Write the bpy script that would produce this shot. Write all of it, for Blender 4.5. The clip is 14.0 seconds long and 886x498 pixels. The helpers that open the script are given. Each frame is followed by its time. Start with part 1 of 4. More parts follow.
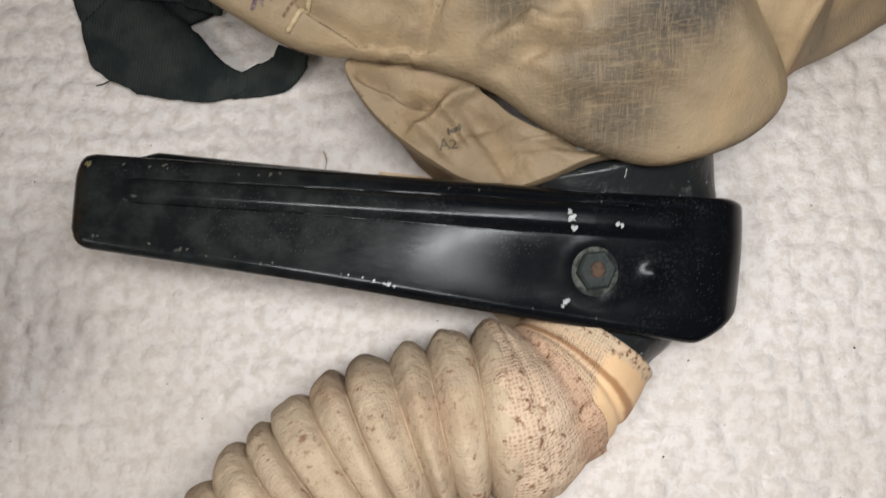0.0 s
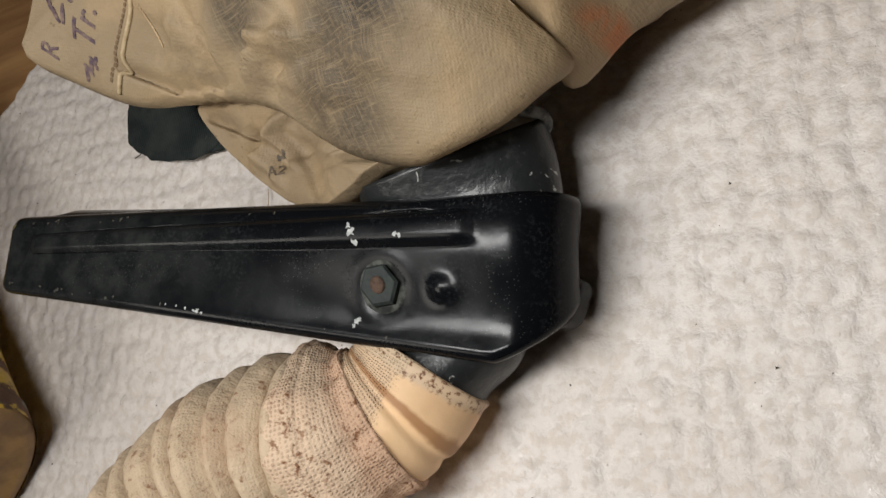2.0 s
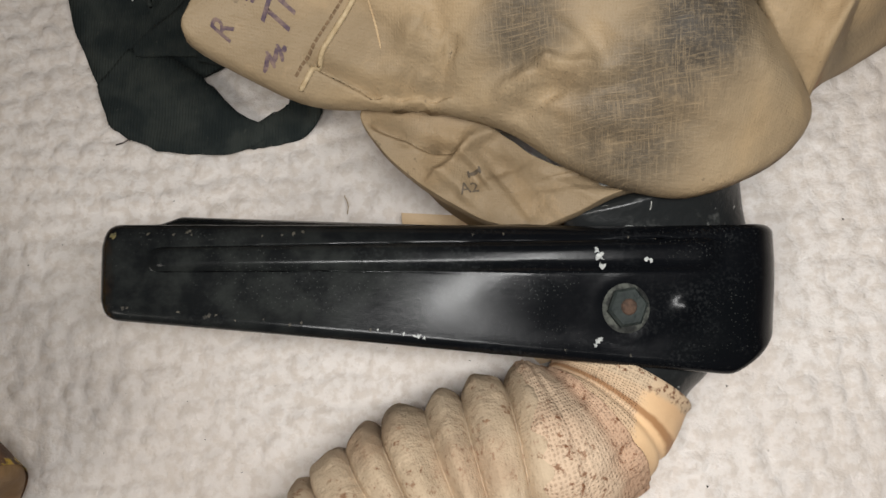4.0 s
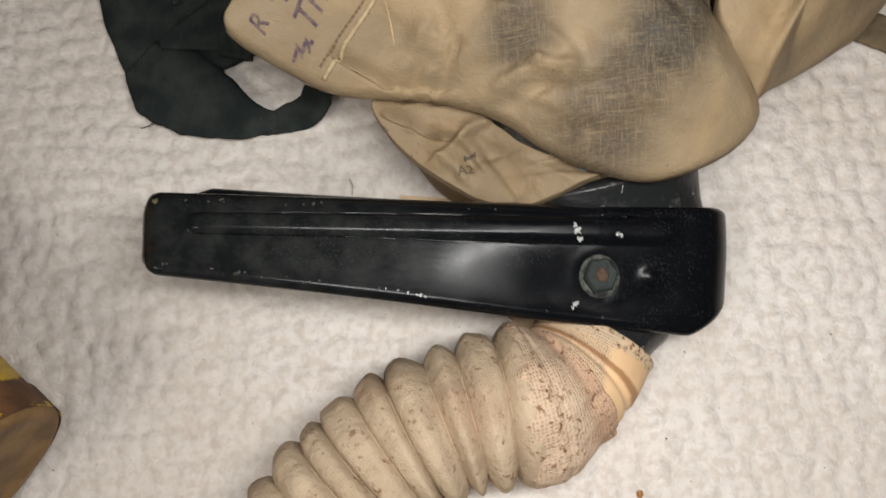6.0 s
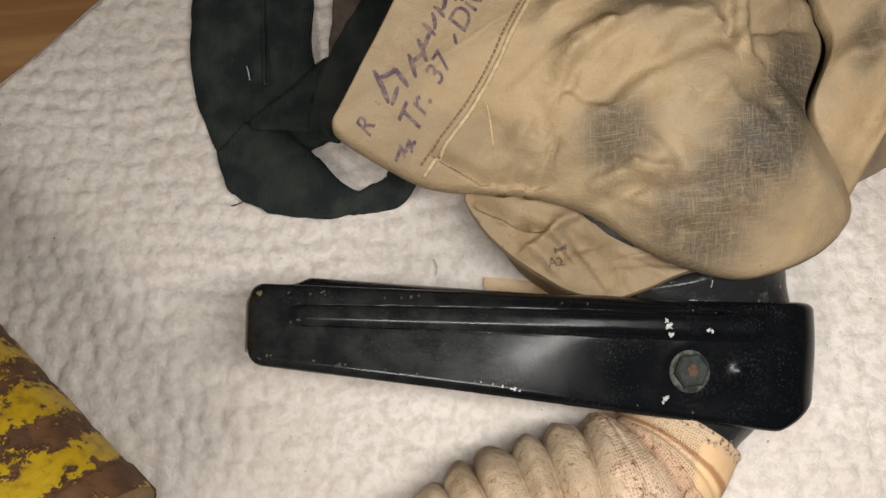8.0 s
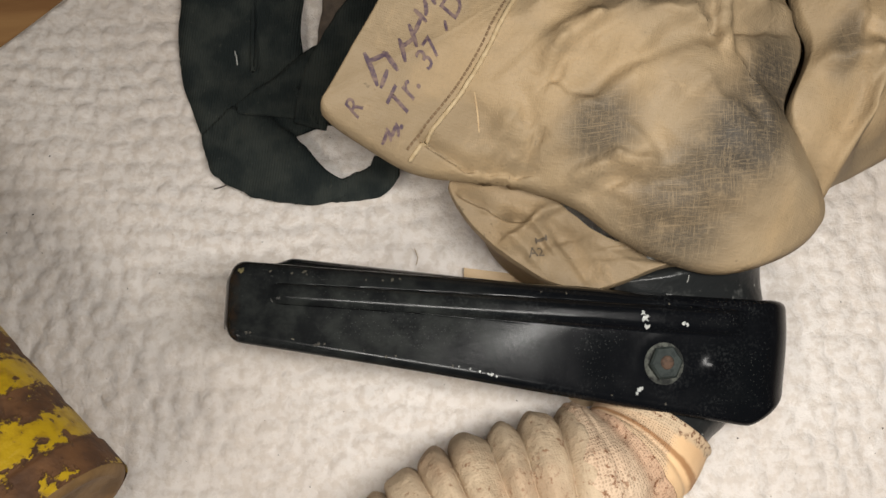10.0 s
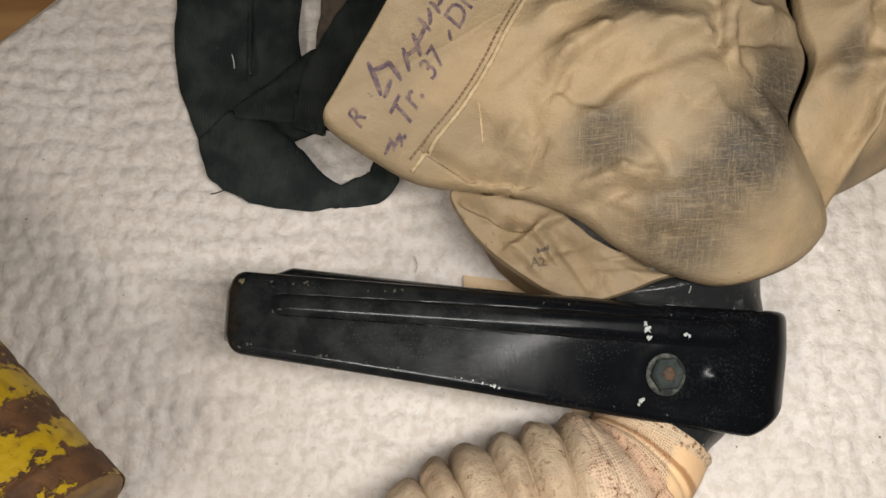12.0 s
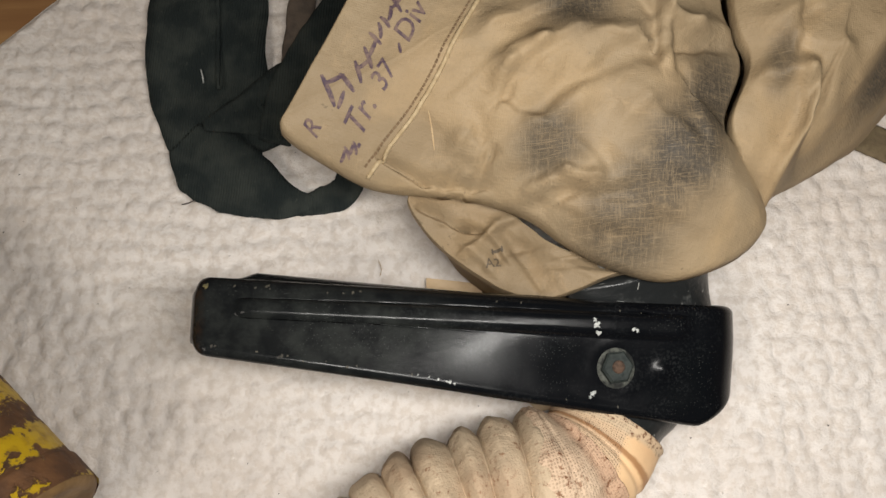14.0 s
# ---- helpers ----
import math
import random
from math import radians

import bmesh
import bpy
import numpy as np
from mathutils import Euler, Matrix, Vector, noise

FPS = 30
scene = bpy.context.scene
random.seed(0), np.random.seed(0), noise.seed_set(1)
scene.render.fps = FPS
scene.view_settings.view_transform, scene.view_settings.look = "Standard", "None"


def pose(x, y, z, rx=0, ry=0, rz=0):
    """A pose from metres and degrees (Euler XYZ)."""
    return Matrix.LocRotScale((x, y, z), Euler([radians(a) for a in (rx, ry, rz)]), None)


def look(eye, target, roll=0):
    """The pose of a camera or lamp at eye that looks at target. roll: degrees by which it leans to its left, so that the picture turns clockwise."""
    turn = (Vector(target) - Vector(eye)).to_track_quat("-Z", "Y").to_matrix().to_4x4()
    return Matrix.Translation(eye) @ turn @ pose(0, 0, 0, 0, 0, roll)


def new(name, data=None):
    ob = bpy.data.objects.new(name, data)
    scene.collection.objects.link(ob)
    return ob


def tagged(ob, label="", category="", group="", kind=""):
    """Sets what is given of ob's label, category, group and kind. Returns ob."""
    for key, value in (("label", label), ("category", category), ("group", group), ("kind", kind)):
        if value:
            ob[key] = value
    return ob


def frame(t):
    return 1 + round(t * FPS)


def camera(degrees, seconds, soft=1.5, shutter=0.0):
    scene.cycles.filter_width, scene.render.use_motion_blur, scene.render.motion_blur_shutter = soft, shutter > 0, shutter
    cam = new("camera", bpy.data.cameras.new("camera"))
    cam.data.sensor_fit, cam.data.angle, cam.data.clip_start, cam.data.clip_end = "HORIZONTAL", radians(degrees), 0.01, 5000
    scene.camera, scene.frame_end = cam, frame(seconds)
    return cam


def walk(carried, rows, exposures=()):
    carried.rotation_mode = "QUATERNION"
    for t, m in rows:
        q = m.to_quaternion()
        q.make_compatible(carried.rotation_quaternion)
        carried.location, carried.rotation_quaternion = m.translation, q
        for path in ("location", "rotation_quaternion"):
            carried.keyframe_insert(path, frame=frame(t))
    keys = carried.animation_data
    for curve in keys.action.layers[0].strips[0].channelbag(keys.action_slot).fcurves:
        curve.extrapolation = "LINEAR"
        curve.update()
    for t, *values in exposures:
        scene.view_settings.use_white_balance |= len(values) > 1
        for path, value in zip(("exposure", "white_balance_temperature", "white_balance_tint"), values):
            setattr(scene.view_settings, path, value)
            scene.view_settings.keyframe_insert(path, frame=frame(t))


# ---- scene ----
cam = camera(57.9, 14.0, 1.5, 0.4)
PATH = [
    (0, (0.022, 0.024, 0.177), (-0.041, 0.459, -1.774), -9.70),
    (0.5, (0.029, 0.018, 0.172), (-0.172, 0.446, -1.771), -27.70),
    (0.8, (0.054, 0.0156, 0.1664), (-0.3774, 0.451, -1.7382), -47.76),
    (1, (0.074, 0.011, 0.163), (-0.544, 0.468, -1.684), -56.40),
    (1.2, (0.0916, 0.016, 0.161), (-0.6742, 0.474, -1.6272), -62.10),
    (1.5, (0.12, 0.021, 0.147), (-0.825, 0.523, -1.543), -64.60),
    (2, (0.129, 0.023, 0.137), (-0.917, 0.535, -1.489), -66.60),
    (2.5, (0.123, 0.018, 0.138), (-0.913, 0.497, -1.504), -67.70),
    (2.8, (0.117, 0.0186, 0.1404), (-0.84, 0.4806, -1.5532), -67.50),
    (3, (0.112, 0.022, 0.147), (-0.694, 0.483, -1.624), -64.40),
    (3.2, (0.0902, 0.0202, 0.155), (-0.4896, 0.4828, -1.7044), -57.10),
    (3.5, (0.051, 0.025, 0.167), (-0.273, 0.482, -1.753), -40.90),
    (3.7, (0.026, 0.034, 0.172), (-0.16, 0.471, -1.77), -28.10),
    (5.8, (0.016, 0.018, 0.197), (-0.006, 0.463, -1.752), -7.70),
    (6, (0.016, 0.02, 0.198), (-0.024, 0.484, -1.747), -8.90),
    (6.5, (0.002, 0.021, 0.204), (-0.082, 0.51, -1.734), -12.70),
    (7, (0.002, 0.026, 0.207), (-0.108, 0.531, -1.725), -14.30),
    (7.5, (0.001, 0.029, 0.204), (-0.102, 0.537, -1.728), -14.10),
    (8, (0.003, 0.034, 0.206), (-0.104, 0.562, -1.72), -14.30),
    (8.5, (0.0, 0.028, 0.205), (-0.088, 0.565, -1.72), -11.90),
    (9, (0.002, 0.027, 0.206), (-0.075, 0.577, -1.716), -10.00),
    (11.3, (-0.004, 0.029, 0.205), (-0.015, 0.588, -1.715), -1.60),
    (11.5, (-0.005, 0.029, 0.203), (-0.02, 0.571, -1.723), -2.10),
    (12, (-0.002, 0.032, 0.206), (-0.014, 0.57, -1.72), -2.20),
    (12.5, (0.002, 0.029, 0.207), (-0.011, 0.574, -1.718), -2.60),
    (13, (0.001, 0.027, 0.21), (-0.01, 0.574, -1.713), -2.80),
    (13.5, (0.005, 0.027, 0.211), (0.0, 0.591, -1.707), -2.70),
    (14, (0.007, 0.028, 0.213), (0.006, 0.59, -1.707), -2.20),
]
EXPOSURES = [(0, 0.05, 6050, 9), (0.5, -0.05, 6200, 9), (1.0, -0.2, 6250, 9), (1.5, -0.08, 6250, 9), (2.5, -0.18, 6300, 9), (3.2, -0.15, 6250, 9), (3.7, -0.08, 6250, 9), (5.8, -0.05, 6300, 9), (6.5, 0.03, 6450, 9), (9.0, 0.11, 6500, 9), (14.0, 0.09, 6500, 9)]
walk(cam, [(t, look(eye, target, roll)) for t, eye, target, roll in PATH], EXPOSURES)

# world, lamps
MM = 0.001
world = bpy.data.worlds.new("room_air")
world.use_nodes = True
world.node_tree.nodes["Background"].inputs[0].default_value = (0.9, 0.85, 0.8, 1)
world.node_tree.nodes["Background"].inputs[1].default_value = 0.05
scene.world = world


def lamp(name, kind, place, watts, size, colour):
    data = bpy.data.lights.new(name, kind)
    data.energy, data.color = watts, colour
    if kind == "AREA":
        data.shape, data.size, data.size_y = "RECTANGLE", size[0], size[1]
    else:
        data.shadow_soft_size = size
    ob = new(name, data)
    ob.location = place
    return ob


# the torch that is held beside the lens, and an added, unseen fill lamp
lamp("torch", "AREA", (0.050, 0.028, 0.214), 0.47, (0.12, 0.028), (1.0, 0.965, 0.92))
lamp("fill_lamp", "AREA", (-1.0, -0.8, 1.6), 15.0, (0.8, 0.8), (1.0, 0.92, 0.82))


# ---- materials ----
class Nodes:
    """A material's node tree, with short calls for the nodes that are used most."""

    def __init__(self, name):
        self.mat = bpy.data.materials.new(name)
        self.mat.use_nodes = True
        self.tree = self.mat.node_tree
        self.bsdf = self.tree.nodes["Principled BSDF"]
        self.coord = self.add("ShaderNodeTexCoord").outputs["Object"]

    def add(self, kind, **values):
        node = self.tree.nodes.new(kind)
        for key, value in values.items():
            setattr(node, key, value)
        return node

    def join(self, a, b):
        self.tree.links.new(a, b)

    def put(self, socket, value):
        if isinstance(value, bpy.types.NodeSocket):
            self.join(value, socket)
        else:
            socket.default_value = value

    def noise(self, scale, detail=4.0, rough=0.55, coord=None, warp=0.0):
        n = self.add("ShaderNodeTexNoise")
        self.join(coord or self.coord, n.inputs["Vector"])
        n.inputs["Scale"].default_value = scale
        n.inputs["Detail"].default_value = detail
        n.inputs["Roughness"].default_value = rough
        n.inputs["Distortion"].default_value = warp
        return n.outputs["Fac"]

    def wave(self, scale, direction="X", coord=None, warp=0.0, phase=0.0):
        n = self.add("ShaderNodeTexWave", bands_direction=direction)
        self.join(coord or self.coord, n.inputs["Vector"])
        n.inputs["Scale"].default_value = scale
        n.inputs["Distortion"].default_value = warp
        n.inputs["Detail"].default_value = 1.0
        n.inputs["Phase Offset"].default_value = phase
        return n.outputs["Fac"]

    def cells(self, scale, coord=None, chance=1.0):
        n = self.add("ShaderNodeTexVoronoi")
        self.join(coord or self.coord, n.inputs["Vector"])
        n.inputs["Scale"].default_value = scale
        n.inputs["Randomness"].default_value = chance
        return n.outputs["Distance"]

    def ramp(self, fac, low, high, a=0.0, b=1.0):
        n = self.add("ShaderNodeMapRange", interpolation_type="SMOOTHSTEP")
        self.join(fac, n.inputs["Value"])
        for key, value in zip(("From Min", "From Max", "To Min", "To Max"), (low, high, a, b)):
            n.inputs[key].default_value = value
        return n.outputs["Result"]

    def math(self, op, a, b=0.0):
        n = self.add("ShaderNodeMath", operation=op)
        self.put(n.inputs[0], a)
        self.put(n.inputs[1], b)
        return n.outputs[0]

    def mix(self, fac, a, b):
        n = self.add("ShaderNodeMix", data_type="RGBA")
        self.put(n.inputs[0], fac)
        for socket, value in ((n.inputs[6], a), (n.inputs[7], b)):
            self.put(socket, (*value, 1) if isinstance(value, tuple) else value)
        return n.outputs[2]

    def spot(self, x, y, rx, ry, turn=0.0):
        """A soft round or long blot round (x, y) millimetres in plan: 1 in its middle, 0 outside."""
        m = self.add("ShaderNodeMapping", vector_type="TEXTURE")
        self.join(self.coord, m.inputs["Vector"])
        m.inputs["Location"].default_value = (x * MM, y * MM, 0)
        m.inputs["Rotation"].default_value = (0, 0, radians(turn))
        m.inputs["Scale"].default_value = (rx * MM, ry * MM, 1000)
        d = self.add("ShaderNodeVectorMath", operation="LENGTH")
        self.join(m.outputs[0], d.inputs[0])
        return self.ramp(d.outputs["Value"], 1.0, 0.25)

    def stretched(self, sx, sy, sz, turn=(0, 0, 0)):
        m = self.add("ShaderNodeMapping")
        self.join(self.coord, m.inputs["Vector"])
        m.inputs["Scale"].default_value = (sx, sy, sz)
        m.inputs["Rotation"].default_value = [radians(a) for a in turn]
        return m.outputs[0]

    def streaked(self):
        """Turned along the can, and drawn out round it."""
        m = self.add("ShaderNodeMapping")
        self.join(self.stretched(1, 1, 1, (0, 0, -135)), m.inputs["Vector"])
        m.inputs["Scale"].default_value = (4.0, 0.8, 1.2)
        return m.outputs[0]

    def done(self, colour, rough, metal=0.0, bumps=(), spec=0.5):
        self.put(self.bsdf.inputs["Base Color"], (*colour, 1) if isinstance(colour, tuple) else colour)
        self.put(self.bsdf.inputs["Roughness"], rough)
        self.put(self.bsdf.inputs["Metallic"], metal)
        self.bsdf.inputs["Specular IOR Level"].default_value = spec
        last = None
        for height, depth in bumps:
            b = self.add("ShaderNodeBump")
            b.inputs["Strength"].default_value = 1.0
            b.inputs["Distance"].default_value = depth
            self.join(height, b.inputs["Height"])
            if last:
                self.join(last, b.inputs["Normal"])
            last = b.outputs["Normal"]
        if last:
            self.join(last, self.bsdf.inputs["Normal"])
        return self.mat


def towel_material():
    n = Nodes("quilted_paper")
    big, fine = n.noise(16, 3), n.noise(900, 3)
    colour = n.mix(n.ramp(big, 0.35, 0.7), (0.755, 0.705, 0.662), (0.68, 0.617, 0.565))
    colour = n.mix(n.math("MULTIPLY", n.ramp(n.noise(160, 5), 0.60, 0.72), 0.18), colour, (0.55, 0.47, 0.40))
    colour = n.mix(n.ramp(n.noise(420, 4, 0.6), 0.42, 0.62, 0.0, 0.55), colour, (0.57, 0.495, 0.425))
    colour = n.mix(n.ramp(n.cells(120), 0.035, 0.02, 0.0, 0.5), colour, (0.25, 0.2, 0.16))
    return n.done(colour, n.ramp(n.noise(260, 3), 0.32, 0.55, 0.24, 0.78), bumps=((n.noise(420, 5, 0.65), 0.0006), (fine, 0.00016)), spec=0.42)


def canvas_material(name, light, dark, stains=(), shine=0.62, smear=None):
    n = Nodes(name)
    warp = n.noise(30, 4)
    colour = n.mix(n.ramp(warp, 0.3, 0.7), light, dark)
    weave = n.math("MULTIPLY", n.wave(620, "X", n.stretched(1, 1, 1, (0, 0, 12)), 0.8), n.wave(620, "Y", n.stretched(1, 1, 1, (0, 0, 12)), 0.8))
    threads = n.math("MAXIMUM", n.noise(1.0, 3, 0.6, n.stretched(4600, 190, 110, (0, 0, 14)), 0.3), n.noise(1.0, 3, 0.6, n.stretched(190, 4600, 110, (0, 0, 7)), 0.3))
    soot = None
    for x, y, rx, ry, turn, depth in stains:
        one = n.math("MULTIPLY", n.spot(x, y, rx, ry, turn), depth)
        soot = one if soot is None else n.math("MAXIMUM", soot, one)
    if soot is not None:
        patchy = n.math("MULTIPLY", n.ramp(n.noise(110, 5, 0.65), 0.08, 0.46), n.ramp(threads, 0.70, 0.50, 0.56, 1.0))
    colour = n.mix(n.math("MULTIPLY", n.ramp(n.noise(55, 6, 0.7), 0.50, 0.72), 0.55), colour, tuple(c * 0.86 for c in dark))
    warm = tuple(min(1.0, c * k) for c, k in zip(light, (1.12, 1.06, 0.97)))
    colour = n.mix(n.ramp(n.noise(38, 4, 0.6, None, 0.5), 0.46, 0.66, 0.0, 0.7), colour, warm)
    rubbed = tuple(min(1.0, c * k) for c, k in zip(light, (1.30, 1.24, 1.18)))
    colour = n.mix(n.ramp(n.noise(90, 6, 0.7, None, 0.8), 0.55, 0.72, 0.0, 0.5), colour, rubbed)
    if soot is not None:
        colour = n.mix(n.math("MULTIPLY", n.math("MULTIPLY", soot, patchy), 0.95), colour, (0.042, 0.036, 0.029))
    colour = n.mix(n.ramp(n.noise(1300, 3, 0.6), 0.45, 0.70, 0.0, 0.28), colour, dark)
    if smear:
        colour = n.mix(n.math("MULTIPLY", n.spot(*smear), n.ramp(n.noise(200, 4), 0.35, 0.6, 0.2, 0.8)), colour, (0.50, 0.16, 0.05))
    dots = n.math("MULTIPLY", n.ramp(n.noise(420, 3, 0.6), 0.66, 0.72), n.ramp(n.noise(50, 3), 0.5, 0.62))
    colour = n.mix(n.math("MULTIPLY", dots, 0.5), colour, (0.09, 0.065, 0.04))
    return n.done(colour, n.ramp(n.noise(60, 3), 0.3, 0.7, shine - 0.06, shine + 0.12), bumps=((n.noise(75, 5, 0.55), 0.0014), (n.noise(1300, 3, 0.6), 0.00012), (weave, 0.00003), (threads, 0.00005)), spec=0.3)


def enamel_material():
    n = Nodes("worn_black_enamel")
    dust = n.math("MULTIPLY", n.ramp(n.noise(70, 5, 0.65), 0.45, 0.75), n.ramp(n.noise(1500, 2), 0.45, 0.7))
    colour = n.mix(n.math("MULTIPLY", dust, 0.08), (0.0035, 0.004, 0.005), (0.17, 0.18, 0.18))
    # milky sheen over dust on the narrow end, painted into the colour
    dusty_sheen = n.math("MULTIPLY", n.spot(-22, 62, 52, 16, -6), n.ramp(n.noise(150, 5, 0.65), 0.35, 0.65, 0.25, 1.0))
    colour = n.mix(n.math("MULTIPLY", dusty_sheen, 0.4), colour, (0.050, 0.055, 0.050))
    reach = n.add("ShaderNodeSeparateXYZ")
    n.join(n.coord, reach.inputs[0])
    lip = n.ramp(n.math("ADD", reach.outputs["X"], n.math("MULTIPLY", n.noise(300, 4), 0.0016)), -0.0438, -0.0458)
    colour = n.mix(n.math("MULTIPLY", lip, n.ramp(n.noise(500, 3), 0.4, 0.65, 0.15, 0.7)), colour, (0.030, 0.019, 0.012))
    specks = n.math("MULTIPLY", n.ramp(n.cells(1500), 0.22, 0.12), n.ramp(n.noise(55, 3), 0.5, 0.66))
    colour = n.mix(n.math("MULTIPLY", specks, 0.2), colour, (0.17, 0.175, 0.165))
    return n.done(colour, n.ramp(n.noise(85, 5, 0.6), 0.3, 0.75, 0.15, 0.28), bumps=((n.noise(900, 3), 0.00002), (n.noise(45, 2), 0.00012)), spec=0.14)


def tube_material():
    n = Nodes("oxidised_black_tube")
    bloom = n.ramp(n.noise(95, 6, 0.72), 0.52, 0.78)
    colour = n.mix(n.math("MULTIPLY", bloom, 0.8), (0.014, 0.0155, 0.016), (0.16, 0.165, 0.155))
    colour = n.mix(n.ramp(n.noise(260, 3, 0.6, None, 1.5), 0.66, 0.72), colour, (0.42, 0.42, 0.39))
    return n.done(colour, n.ramp(bloom, 0, 1, 0.34, 0.7), bumps=((n.noise(300, 4), 0.0003),))


def knit_material(name, light, dark, rust, weave, ends=False):
    n = Nodes(name)
    base = n.mix(n.ramp(n.noise(70, 4), 0.3, 0.7), light, dark)
    uv = n.add("ShaderNodeTexCoord").outputs["UV"]
    mesh = n.ramp(n.cells(1.55, uv, 0.3), 0.16, 0.46)
    base = n.mix(n.math("MULTIPLY", n.ramp(mesh, 0.75, 0.1, 0.0, weave), n.ramp(n.noise(70, 3), 0.30, 0.5)), base, (0.27, 0.18, 0.11))
    where = n.ramp(n.noise(75, 4, 0.6), 0.46, 0.62)
    if ends:
        run = n.add("ShaderNodeSeparateXYZ")
        n.join(uv, run.inputs[0])
        far = n.math("ADD", run.outputs["X"], n.math("MULTIPLY", n.noise(160, 4), 3.0))
        hem = n.ramp(far, 7.5, 4.5)
        where = n.math("MAXIMUM", where, n.math("MAXIMUM", hem, n.ramp(n.math("ABSOLUTE", n.math("SUBTRACT", far, 12.3)), 1.6, 0.6)))
        base = n.mix(n.math("MULTIPLY", hem, 0.45), base, (0.42, 0.22, 0.13))
    flecks = n.math("MULTIPLY", n.ramp(n.noise(760, 5, 0.7), 0.52, 0.68), where)
    base = n.mix(n.math("MULTIPLY", flecks, rust), base, (0.17, 0.070, 0.032))
    base = n.mix(n.ramp(n.noise(380, 4, 0.65), 0.59, 0.69, 0.0, 0.8 * rust), base, (0.20, 0.09, 0.042))
    base = n.mix(n.math("MULTIPLY", n.ramp(n.noise(48, 4), 0.50, 0.66), 0.45 * rust), base, (0.38, 0.25, 0.16))
    base = n.mix(n.math("MULTIPLY", n.ramp(n.noise(33, 5, 0.6), 0.50, 0.68), 0.45), base, (0.25, 0.20, 0.14))
    return n.done(base, 0.82, bumps=((n.math("MULTIPLY", mesh, weave), 0.0003), (n.noise(140, 5, 0.6), 0.0007), (n.noise(700, 4, 0.6), 0.0004)), spec=0.15)


def rubber_material():
    n = Nodes("perished_pale_rubber")
    colour = n.mix(n.ramp(n.noise(60, 4), 0.35, 0.7), (0.78, 0.53, 0.30), (0.66, 0.43, 0.24))
    run = n.add("ShaderNodeSeparateXYZ")
    n.join(n.add("ShaderNodeTexCoord").outputs["UV"], run.inputs[0])
    along = n.math("ADD", run.outputs["X"], n.math("MULTIPLY", n.noise(130, 4), 2.4))
    round_at = n.math("ADD", run.outputs["Y"], n.math("MULTIPLY", n.math("SUBTRACT", n.noise(190, 5, 0.65), 0.5), 9.0))
    clung = n.ramp(round_at, 28.5, 26.5)
    holes = n.ramp(n.cells(1.55, n.add("ShaderNodeTexCoord").outputs["UV"], 0.3), 0.46, 0.16)
    knit = n.mix(n.math("MULTIPLY", holes, 0.24), (0.62, 0.45, 0.30), (0.33, 0.21, 0.125))
    colour = n.mix(n.math("MULTIPLY", clung, 0.85), colour, knit)
    band = n.math("MULTIPLY", n.ramp(n.math("ABSOLUTE", n.math("SUBTRACT", along, 9.2)), 1.3, 0.5), n.ramp(n.noise(60, 3), 0.30, 0.42))
    colour = n.mix(n.math("MULTIPLY", band, 0.8), colour, (0.33, 0.15, 0.055))
    edge = n.ramp(along, 5.0, 3.4)
    colour = n.mix(n.math("MULTIPLY", edge, 0.75), colour, (0.50, 0.39, 0.27))
    flecks = n.math("MULTIPLY", n.ramp(n.noise(850, 4, 0.65), 0.50, 0.64), n.math("MAXIMUM", edge, n.ramp(n.noise(85, 3), 0.60, 0.70)))
    colour = n.mix(flecks, colour, (0.15, 0.065, 0.03))
    return n.done(colour, n.ramp(clung, 0, 1, 0.55, 0.85), bumps=((n.noise(240, 4), 0.0002), (n.math("MULTIPLY", holes, clung), 0.0002)), spec=0.3)


def elastic_material():
    n = Nodes("dark_green_elastic")
    ribs = n.wave(420, "X", n.stretched(1, 1, 1, (0, 0, 4)), 0.4)
    colour = n.mix(n.ramp(n.noise(120, 4), 0.35, 0.7), (0.014, 0.019, 0.019), (0.034, 0.040, 0.036))
    colour = n.mix(n.ramp(n.noise(700, 2), 0.66, 0.75, 0.0, 0.5), colour, (0.06, 0.065, 0.055))
    return n.done(colour, 0.9, bumps=((ribs, 0.00012), (n.noise(500, 3), 0.0003)), spec=0.2)


def can_material():
    n = Nodes("rusted_yellow_paint")
    big = n.noise(75, 8, 0.72, None, 0.8)
    across = n.noise(40.0, 5, 0.65, n.streaked())
    rust = n.mix(n.ramp(n.noise(180, 4), 0.3, 0.7), (0.080, 0.036, 0.016), (0.165, 0.074, 0.027))
    worn = n.math("ADD", n.math("ADD", n.math("MULTIPLY", big, 0.46), n.math("MULTIPLY", across, 0.24)), n.math("MULTIPLY", n.noise(300, 5, 0.75), 0.30))
    along = n.add("ShaderNodeSeparateXYZ")
    n.join(n.stretched(1, 1, 1, (0, 0, -135)), along.inputs[0])
    worn = n.math("ADD", worn, n.ramp(along.outputs["X"], 0.0845, 0.080, 0.0, 0.035))
    bands = n.wave(19.63, "X", n.stretched(1, 1, 1, (0, 0, -135)), 0.0, 2.36)
    worn = n.math("ADD", worn, n.math("MULTIPLY", n.math("SUBTRACT", bands, 0.80), 0.08))
    yellow = n.mix(n.ramp(n.noise(300, 3), 0.4, 0.7), (0.52, 0.335, 0.010), (0.33, 0.195, 0.010))
    colour = n.mix(n.ramp(worn, 0.488, 0.472), rust, yellow)
    colour = n.mix(n.ramp(n.noise(75, 4, 0.6), 0.64, 0.68), colour, (0.19, 0.20, 0.17))
    return n.done(colour, n.ramp(worn, 0.47, 0.51, 0.45, 0.75), bumps=((n.ramp(worn, 0.52, 0.47), 0.00025), (n.noise(400, 4), 0.0004)))


